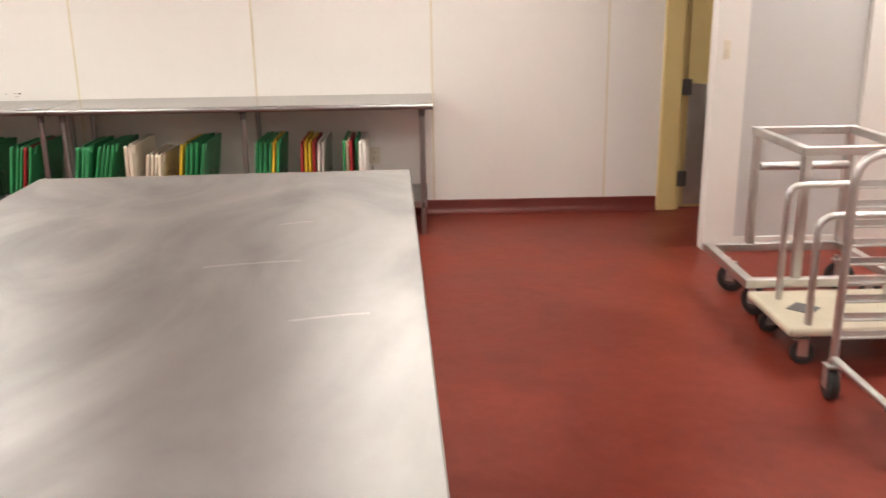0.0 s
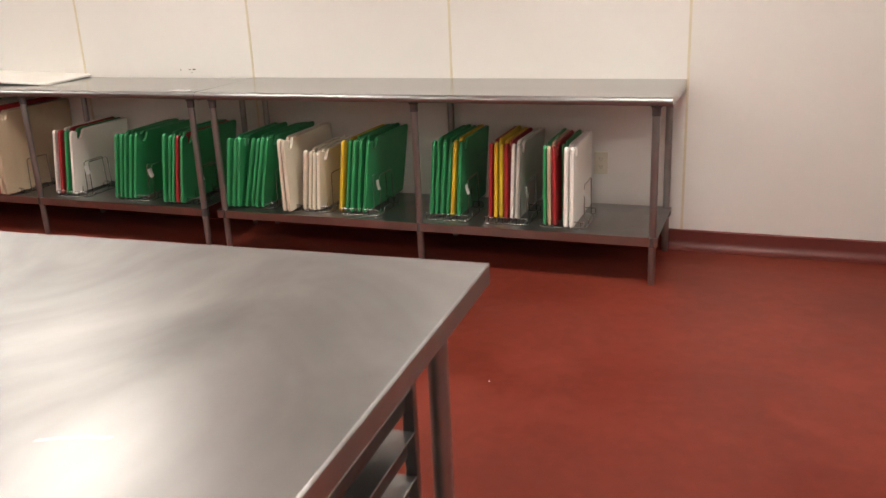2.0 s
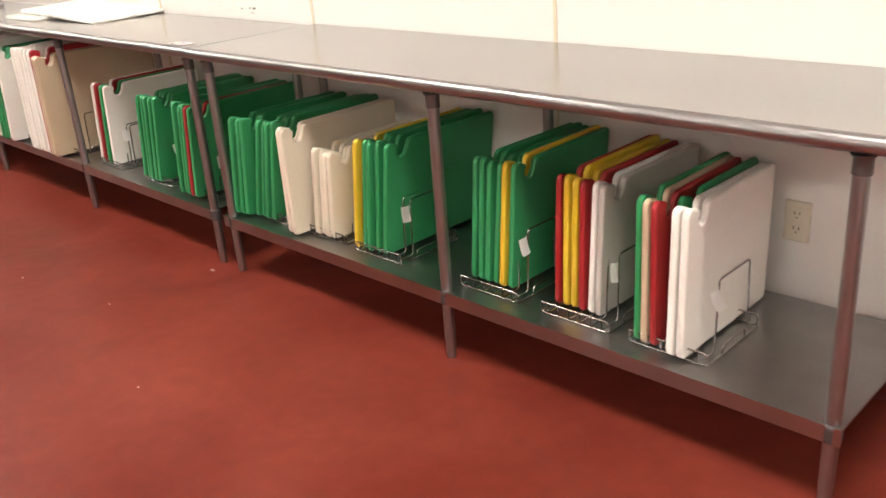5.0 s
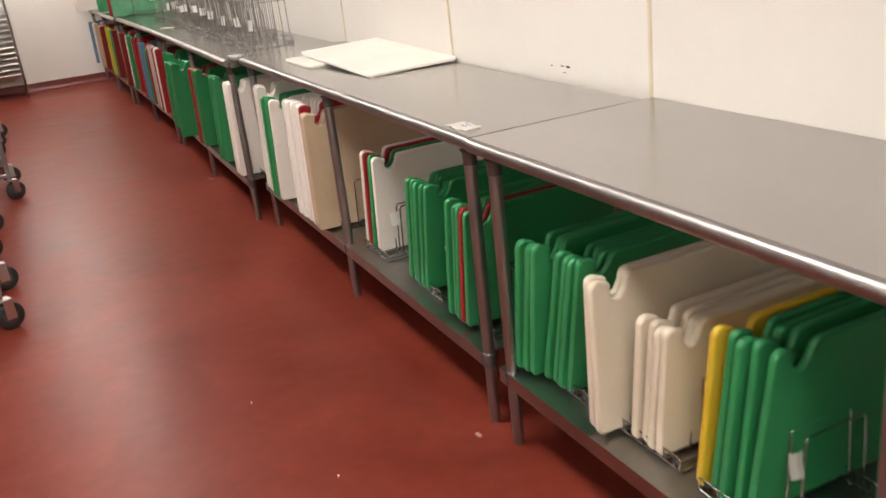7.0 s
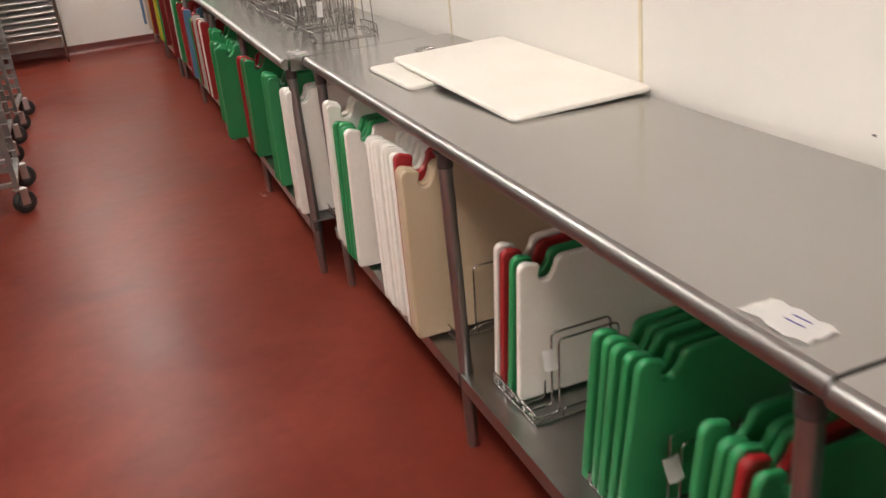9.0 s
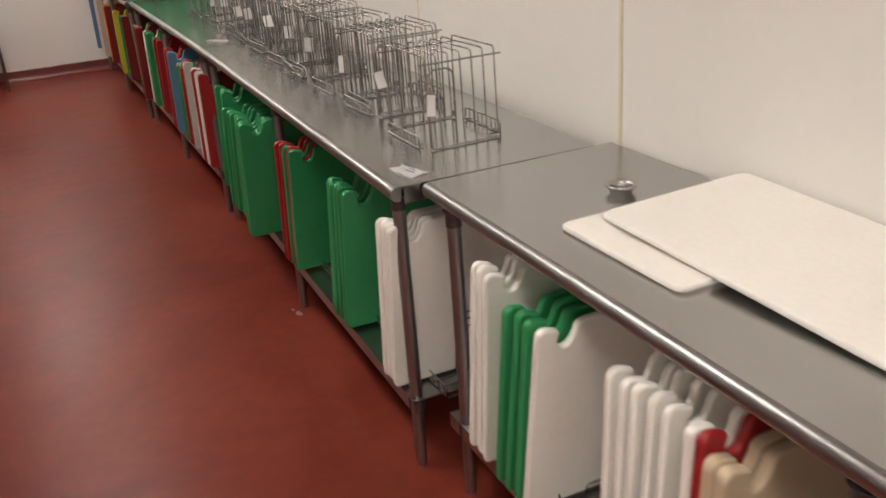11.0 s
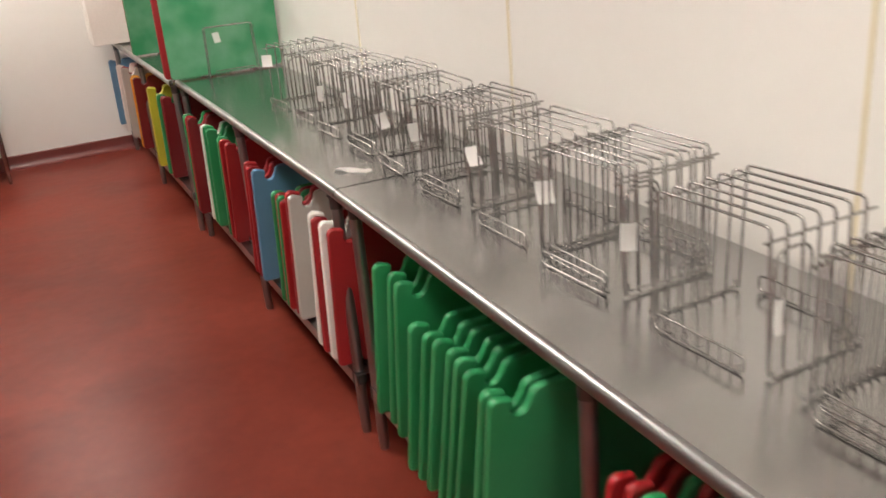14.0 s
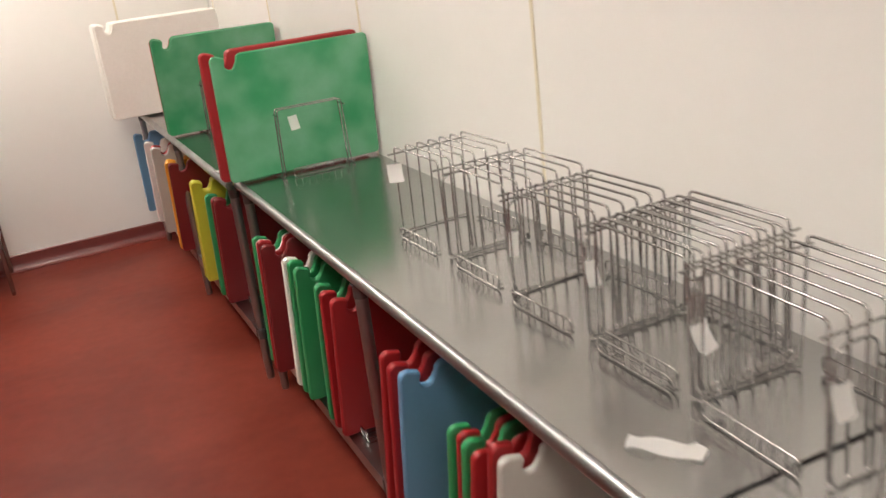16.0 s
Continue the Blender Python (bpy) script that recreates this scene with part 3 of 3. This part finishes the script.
# third table
stack(-5.130, -5.035, -0.640, 0.06, "wwww", BIG_H, BIG_D)
shelf_rack(-5.07, -0.34, 2)
stack(-5.600, -5.430, -0.625, 0.09, "ggggg", BIG_H - 0.01, BIG_D)
shelf_rack(-5.50, -0.34)
stack(-6.120, -5.960, -0.628, 0.10, "rrgrg", BIG_H - 0.01, BIG_D)
shelf_rack(-6.00, -0.34, 0)
stack(-6.470, -6.390, -0.690, 0.11, "gg", BIG_H, BIG_D, th=0.018)
stack(-6.870, -6.560, -0.650, 0.12, "gggggg", BIG_H - 0.02, BIG_D)
stack(-7.180, -6.960, -0.610, 0.10, "ggg", BIG_H, BIG_D, th=0.018)
shelf_rack(-6.50, -0.34)
shelf_rack(-6.95, -0.34)
# fourth table
stack(-7.690, -7.450, -0.612, 0.08, "wrwr", BIG_H, BIG_D, th=0.02)
stack(-7.960, -7.870, -0.600, 0.10, "rs", BIG_H, BIG_D, th=0.018)
stack(-8.110, -7.985, -0.602, 0.09, "grgr", BIG_H - 0.04, BIG_D)
stack(-8.475, -8.310, -0.615, 0.11, "rrb", BIG_H, BIG_D, th=0.019)
shelf_rack(-7.60, -0.34)
shelf_rack(-8.0, -0.34)
shelf_rack(-8.40, -0.34)
stack(-9.010, -8.830, -0.590, 0.09, "grr", BIG_H - 0.01, BIG_D, th=0.02)
stack(-9.300, -9.110, -0.600, 0.09, "wgg", BIG_H, BIG_D, th=0.02)
stack(-9.530, -9.390, -0.625, 0.09, "gwrm", BIG_H + 0.01, BIG_D)
shelf_rack(-8.93, -0.34)
shelf_rack(-9.25, -0.34)
shelf_rack(-9.45, -0.34)
# fifth table
stack(-10.350, -10.170, -0.615, 0.12, "gmm", BIG_H, BIG_D, th=0.02)
stack(-10.620, -10.520, -0.630, 0.12, "ll", BIG_H + 0.01, BIG_D, th=0.02)
stack(-11.230, -11.080, -0.640, 0.12, "oom", BIG_H, BIG_D, th=0.02)
stack(-11.640, -11.480, -0.645, 0.12, "rs", BIG_H + 0.01, BIG_D, th=0.02)
stack(-11.860, -11.760, -0.650, 0.12, "ww", BIG_H, BIG_D)
stack(-12.140, -12.060, -0.660, 0.10, "bb", BIG_H, BIG_D)
for x in (-10.3, -10.6, -11.15, -11.55, -11.85, -12.08):
    shelf_rack(x, -0.34)

# boards standing on the last tables
UP = dict(z=TOP + 0.011, where="standing in a wire rack on the table", group="cutting boards on the tables")
stack(-9.785, -9.739, -0.622, 0.035, "rr", 0.470, 0.585, jitter=0.3, **UP)
ob = new("cutting_board", board_mesh("g", 0.585, 0.457, 0.0165, WORN_GREEN))
ob.matrix_basis = pose(-9.715, -0.598, TOP + 0.011, 0, 4.3, 0)
tagged(ob, "worn green plastic cutting board in a rack on the table", "cutting board", "cutting boards on the tables")
shelf_rack(-9.76, -0.28, 0, TOP)
stack(-10.98, -10.93, -0.605, 0.035, "rg", 0.457, 0.585, **UP)
ob = new("cutting_board", board_mesh("g", 0.585, 0.457, 0.0165, WORN_GREEN))
ob.matrix_basis = pose(-10.905, -0.605, TOP + 0.011, 0, 4.3, 0)
tagged(ob, "worn green plastic cutting board in a rack on the table", "cutting board", "cutting boards on the tables")
shelf_rack(-10.94, -0.30, 0, TOP)
stack(-11.97, -11.70, -0.76, 0.02, "wwwwwww", 0.515, 0.66, **UP)
shelf_rack(-11.8, -0.36, 0, TOP)

for i in (1, 3, 5, 7):
    x, y, kind = STORED[i]
    copy_thing(base_rack, pose(x - 0.004, y + 0.017, TOP + 0.0065, 0, 0, 90 + tag_dice.uniform(-1.5, 1.5)))
for i, (r, kind) in enumerate(plain_racks):
    if i == len(plain_racks) - 1:
        add_tag(r, 1, -0.112, 0.12, 0.205, -90 + tag_dice.uniform(-12, 12), tag_dice.uniform(-10, 10))
    else:
        add_tag(r, kind, -0.098, -0.137, 0.150 + tag_dice.uniform(-0.015, 0.015), -90 + tag_dice.uniform(-14, 14), tag_dice.uniform(-8, 8))
for r, kind, x, y, z in extra_tags:
    add_tag(r, kind, x, y, z, tilt=tag_dice.uniform(-14, 14))


# ---- things on the table tops ----
def flat_board(x, y, z, w, d, turn, code, label, tilt=0.0, rise=0.0):
    bm = bmesh.new()
    r, th = 0.02, 0.0127
    ring = [(sx * (w / 2 - r) + r * math.cos(a0 + k * math.pi / 10), sy * (d / 2 - r) + r * math.sin(a0 + k * math.pi / 10))
            for sx, sy, a0 in ((1, 1, 0), (-1, 1, math.pi / 2), (-1, -1, math.pi), (1, -1, math.pi * 1.5)) for k in range(6)]
    levels = [(0.003, 0.0), (0.0, 0.003), (0.0, th - 0.003), (0.003, th)]
    rings = [[bm.verts.new((px * (1 - 2 * inset / w), py * (1 - 2 * inset / d), h)) for px, py in ring] for inset, h in levels]
    n = len(ring)
    for q0, q1 in zip(rings, rings[1:]):
        for k in range(n):
            bm.faces.new((q0[k], q0[(k + 1) % n], q1[(k + 1) % n], q1[k]))
    bm.faces.new(rings[0][::-1])
    bm.faces.new(rings[-1])
    ob = new("cutting_board", mesh_of("cutting_board", bm, BOARD[code]))
    ob.matrix_basis = pose(x, y, z, rise, tilt, turn)
    return tagged(ob, label, "cutting board", "cutting boards on the tables")


flat_board(-4.29, -0.248, TOP + 0.0005, 0.37, 0.42, 0, "w", "white plastic cutting board lying flat on the steel table")
flat_board(-4.015, -0.199, TOP + 0.0165, 0.82, 0.383, 0.4, "w", "large white plastic cutting board lying on another board", 1.9, 1.0)

bm = bmesh.new()
lathe(bm, [(0.0235, 0.0), (0.0255, 0.004), (0.0300, 0.013), (0.0345, 0.0155), (0.0350, 0.0190), (0.0330, 0.0205), (0.0275, 0.0195), (0.0240, 0.012), (0.0215, 0.002)], 24)
ob = new("steel_ring", mesh_of("steel_ring", bm, M_CHROME))
ob.matrix_basis = pose(-4.577, -0.225, TOP)
tagged(ob, "small shiny steel ring cutter on the steel table", "ring cutter")


def paper_scrap(x, y, z, w, d, turn, seed, ink=True):
    rnd = random.Random(seed)
    bm = bmesh.new()
    nx, ny = 7, 4
    g = [[bm.verts.new(((i / nx - 0.5) * w + rnd.uniform(-1, 1) * w * 0.03, (j / ny - 0.5) * d + rnd.uniform(-1, 1) * d * 0.08, 0.0012 + abs(rnd.gauss(0, 0.0022))))
          for j in range(ny + 1)] for i in range(nx + 1)]
    for i in range(nx):
        for j in range(ny):
            bm.faces.new((g[i][j], g[i + 1][j], g[i + 1][j + 1], g[i][j + 1]))
    bmesh.ops.solidify(bm, geom=bm.faces[:], thickness=0.0006)
    p = new("paper_label", mesh_of("paper_label", bm, M_PAPER))
    p.matrix_basis = pose(x, y, z, 0, 0, turn)
    tagged(p, "crumpled white paper label stuck to the steel table top", "label", "paper labels")
    if ink:
        bm = bmesh.new()
        for k in range(2):
            yy = (k - 0.4) * d * 0.25
            box(bm, w * rnd.uniform(-0.1, 0.05), w * rnd.uniform(0.2, 0.36), yy - 0.0012, yy + 0.0012, 0.0065, 0.0070)
        part("writing", bm, M_INK, p, "illegible blue handwriting")
    return p


paper_scrap(-5.015, -0.555, TOP, 0.105, 0.048, 12, 1)
paper_scrap(-7.50, -0.470, TOP, 0.125, 0.042, 35, 2, False)
paper_scrap(-2.56, -0.535, TOP, 0.11, 0.055, 4, 3)
paper_scrap(-9.98, -0.562, TOP, 0.09, 0.05, 20, 4, False)


# ---- wall fittings ----
def outlet(x, z):
    o = tagged(new("wall_outlet", mesh_of("wall_outlet", boxes((x - 0.036, x + 0.036, -0.007, 0.0, z - 0.058, z + 0.058), bevel=0.003), M_OUTLET)),
               "almond plastic double wall outlet on the white wall", "outlet")
    for s in (-1, 1):
        bm = bmesh.new()
        lathe(bm, [(0.017, -0.0092), (0.017, -0.0072)], 14, (x, 0, z + s * 0.021), "Y")
        face = part("socket", bm, M_OUTLET, o)
        part("slots", boxes((x - 0.008, x - 0.0055, -0.0100, -0.0094, z + s * 0.021 - 0.002, z + s * 0.021 + 0.008), (x + 0.0055, x + 0.008, -0.0100, -0.0094, z + s * 0.021 - 0.002, z + s * 0.021 + 0.008),
                            (x - 0.002, x + 0.002, -0.0100, -0.0094, z + s * 0.021 - 0.011, z + s * 0.021 - 0.007)), M_DARK, face, "dark slots")


outlet(-0.416, 0.432)
for k, (xa, xb, za, zb) in enumerate([(-2.887, -2.872, 0.906, 0.910), (-2.857, -2.838, 0.904, 0.911), (-2.878, -2.856, 0.887, 0.889), (-2.945, -2.938, 0.902, 0.907)]):
    tagged(new("scuff_mark", mesh_of("scuff_mark", boxes((xa, xb, -0.0015, -0.0003, za, zb), bevel=0.0005), M_DARK)),
           "short dark scuff mark on the white wall above the table", "mark", "scuff marks")


# ---- trolleys ----
def caster(parent, x, y, size=0.115, turn=0.0):
    """A swivel caster with its foot on the floor at (x, y)."""
    r = size / 2
    base = pose(x, y, 0, 0, 0, turn)
    bm = bmesh.new()
    lathe(bm, [(r * 0.55, -0.016), (r * 0.93, -0.0175), (r, -0.011), (r, 0.011), (r * 0.93, 0.0175), (r * 0.55, 0.016)], 18, (0, 0.02, r), "X")
    wheel = part("wheel", bm, M_RUBBER, parent, "black rubber wheel", at=base)
    bm = bmesh.new()
    lathe(bm, [(r * 0.3, -0.0185), (r * 0.54, -0.0175), (r * 0.54, 0.0175), (r * 0.3, 0.0185)], 14, (0, 0.02, r), "X")
    part("hub", bm, M_CAST, wheel)
    bm = boxes((-0.026, -0.021, 0.0, 0.04, r * 0.8, size + 0.012), (0.021, 0.026, 0.0, 0.04, r * 0.8, size + 0.012), (-0.024, 0.024, -0.022, 0.04, size + 0.008, size + 0.014))
    lathe(bm, [(0.012, size + 0.013), (0.012, size + 0.035)], 10)
    part("fork", bm, M_ALU, parent, at=base)


def build_pan_rack():
    """Tall open rack with angle ledges; origin on the floor at its middle."""
    r = thing("pan_rack", "tall aluminium pan rack on black casters, standing in the aisle", "rack", "tall pan racks")
    w, d, h = 0.27, 0.33, 1.76
    post = mesh_of("post", boxes((-0.013, 0.013, -0.013, 0.013, 0.14, h), bevel=0.003), M_RACK)
    for x in (-w, w):
        for y in (-d, d):
            part("post", post, None, r, at=pose(x, y, 0))
            caster(r, x, y, 0.12, 30 * x + 50 * y)
    for z in (0.15, h - 0.014):
        part("rail", boxes((-w - 0.013, w + 0.013, -d - 0.014, -d + 0.014, z, z + 0.026), (-w - 0.013, w + 0.013, d - 0.014, d + 0.014, z, z + 0.026),
                           (-w - 0.014, -w + 0.012, -d + 0.0145, d - 0.0145, z, z + 0.026), (w - 0.012, w + 0.014, -d + 0.0145, d - 0.0145, z, z + 0.026), bevel=0.002), M_RACK, r)
    for s in (-1, 1):
        xa = s * (w - 0.0135)
        ledge = mesh_of("ledge", boxes((xa - s * 0.002, xa, -d - 0.012, d + 0.012, -0.034, 0.0), (xa - s * 0.04, xa, -d - 0.012, d + 0.012, -0.0365, -0.0342)), M_RACK)
        for i in range(19):
            part("ledge", ledge, None, r, at=pose(0, 0, 0.26 + i * 0.076))
    return r


rack = build_pan_rack()
rack.matrix_basis = pose(-4.56, -2.19, 0, 0, 0, 1.5)
for x, y, turn in ((-5.70, -2.25, -1.0), (-6.93, -2.11, 2.0), (-8.10, -2.20, 0.0), (-9.08, -2.18, -1.5)):
    copy_thing(rack, pose(x, y, 0, 0, 0, turn))


def build_drying_rack():
    """Slatted rack against the end wall."""
    x0, x1, y0, y1 = -12.29, -11.85, -2.62, -1.50
    r = thing("drying_rack", "chrome slatted drying rack standing against the end wall", "rack")
    bm = bmesh.new()
    lathe(bm, [(0.009, 0.0), (0.0125, 0.02), (0.0125, 1.70)], 12)
    post = mesh_of("post", bm, M_CHROME)
    for x in (x0, x1):
        for y in (y0, y1):
            part("post", post, None, r, at=pose(x, y, 0))
    bm = bmesh.new()
    tube(bm, [(x1, y0, 0), (x1, y1, 0), (x0, y1, 0), (x0, y0, 0)], 0.006, 6, closed=True)
    rim = mesh_of("shelf_rim", bm, M_ALU)
    slat = mesh_of("slat", boxes((-0.013, 0.013, y0, y1, -0.002, 0.0065)), M_ALU)
    for i in range(14):
        shelf = part("shelf_rim", rim, None, r, at=pose(0, 0, 0.27 + 0.062 * i))
        for k in range(8):
            part("slat", slat, None, shelf, at=pose(x0 + (x1 - x0) * (k + 0.5) / 8, 0, 0))


build_drying_rack()


def build_frame_cart():
    r = thing("frame_cart", "aluminium frame cart with an open base, on black casters", "cart")
    x0, x1, y0, y1, z = 1.43, 2.18, -2.31, -1.66, 0.19
    part("base_frame", boxes((x0, x1, y0, y0 + 0.045, z - 0.012, z + 0.03), (x0, x1, y1 - 0.045, y1, z - 0.012, z + 0.03), (x0, x0 + 0.045, y0 + 0.046, y1 - 0.046, z - 0.012, z + 0.03),
                             (x1 - 0.045, x1, y0 + 0.046, y1 - 0.046, z - 0.012, z + 0.03), bevel=0.003), M_ALU, r)
    up = mesh_of("upright", boxes((-0.02, 0.02, -0.02, 0.02, z + 0.03, 0.80), bevel=0.004), M_ALU)
    for x in (1.67, 2.15):
        for y in (y0 + 0.025, y1 - 0.025):
            part("upright", up, None, r, at=pose(x, y, 0))
    part("top_frame", boxes((1.64, 2.18, y0, y0 + 0.04, 0.80, 0.84), (1.64, 2.18, y1 - 0.04, y1, 0.80, 0.84), (1.64, 1.68, y0 + 0.041, y1 - 0.041, 0.80, 0.84),
                            (2.14, 2.18, y0 + 0.041, y1 - 0.041, 0.80, 0.84), bevel=0.004), M_ALU, r)
    bm = bmesh.new()
    tube(bm, [(1.68, y1 - 0.05, 0.64), (2.14, y1 - 0.05, 0.64)], 0.022, 10)
    part("crossbar", bm, M_ALU, r)
    for x in (x0 + 0.09, x1 - 0.09):
        for y in (y0 + 0.15, y1 - 0.15):
            caster(r, x, y, 0.145, 70 * y)


build_frame_cart()


def build_platform_dolly():
    r = thing("platform_dolly", "beige plastic platform dolly with tubular push handles", "dolly")
    x0, x1, y0, y1, z = 1.43, 2.12, -2.83, -2.33, 0.175
    part("platform", boxes((x0, x1, y0, y1, z - 0.035, z), bevel=0.012), M_BEIGE, r, "worn beige platform")
    for y, hi in ((y1 - 0.12, 0.70), (y0 + 0.06, 0.64)):
        bm = bmesh.new()
        tube(bm, rounded([(x0 + 0.10, y, z - 0.005), (x0 + 0.10, y, hi), (x1 - 0.1, y, hi), (x1 - 0.1, y, z - 0.005)], 0.07, 6), 0.015, 10)
        part("handle", bm, M_ALU, r, "bent aluminium tube handle")
    bm = boxes((-0.055, 0.055, -0.055, 0.055, 0.0, 0.002))
    part("sticker", bm, M_CAST, r, "dark grey diamond sticker", at=pose(x0 + 0.16, y0 + 0.25, z + 0.0005, 0, 0, 45))
    for x in (x0 + 0.07, x1 - 0.07):
        for y in (y0 + 0.07, y1 - 0.07):
            caster(r, x, y, 0.10, 40 * y)


build_platform_dolly()


def build_half_rack():
    r = thing("half_pan_rack", "low aluminium pan rack with arched ends, on black casters", "rack")
    x0, x1, y0, y1 = 1.50, 2.02, -3.64, -3.08
    for y in (y0, y1):
        bm = bmesh.new()
        tube(bm, rounded([(x0, y, 0.15), (x0, y, 0.95), (x1, y, 0.95), (x1, y, 0.15)], 0.12, 7), 0.0165, 10)
        part("arch", bm, M_ALU, r, "bent tube end arch")
        for i in range(9):
            z = 0.24 + i * 0.073
            part("ledge", boxes((x0 + 0.014, x1 - 0.014, y - 0.018, y + 0.006, z, z + 0.004), (x0 + 0.014, x1 - 0.014, y - 0.002, y + 0.002, z + 0.0042, z + 0.028)), M_ALU, r)
    for x in (x0, x1):
        bm = bmesh.new()
        tube(bm, [(x, y0, 0.155), (x, y1, 0.155)], 0.0165, 10)
        part("base_rail", bm, M_ALU, r)
        for y in (y0 + 0.03, y1 - 0.0):
            caster(r, x - 0.01, y, 0.118, 60 * y)


build_half_rack()


# ---- crumbs on the floor ----
def crumbs():
    rnd = random.Random(3)
    for x, y in [(-2.5, -1.05), (-1.85, -1.28), (-1.5, -1.9), (-3.05, -1.15), (-0.8, -2.1), (-0.5, -1.7)]:
        bm = bmesh.new()
        bmesh.ops.create_icosphere(bm, subdivisions=1, radius=1.0, matrix=Matrix.Diagonal((rnd.uniform(0.003, 0.005), rnd.uniform(0.002, 0.004), 0.0015, 1)))
        for v in bm.verts:
            v.co *= rnd.uniform(0.75, 1.2)
        o = new("crumb", mesh_of("crumb", bm, M_PAPER))
        o.location = (x, y, 0.001)
        tagged(o, "small pale crumb lying on the red floor", "crumb", "crumbs on the floor")


crumbs()


def worn_spot(x, y, w, d, seed):
    """A pale spot where the coating is worn, with an uneven outline."""
    rnd = random.Random(seed)
    bm = bmesh.new()
    ring = [(math.cos(a) * w * rnd.uniform(0.55, 1.0), math.sin(a) * d * rnd.uniform(0.55, 1.0)) for a in np.linspace(0, 2 * math.pi, 14, endpoint=False)]
    low, top = [[bm.verts.new((px * k, py * k, h)) for px, py in ring] for k, h in ((1.0, 0.0002), (0.86, 0.0012))]
    for i in range(14):
        bm.faces.new((low[i], low[(i + 1) % 14], top[(i + 1) % 14], top[i]))
    bm.faces.new(top)
    ob = new("worn_spot", mesh_of("worn_spot", bm, M_WORN))
    ob.location = (x, y, 0)
    tagged(ob, "small pale worn spot on the red floor by a table leg", "mark", "worn spots on the floor")


worn_spot(-6.105, -0.612, 0.032, 0.016, 1)
worn_spot(-6.150, -0.622, 0.014, 0.008, 2)
worn_spot(-2.45, -0.64, 0.018, 0.010, 3)
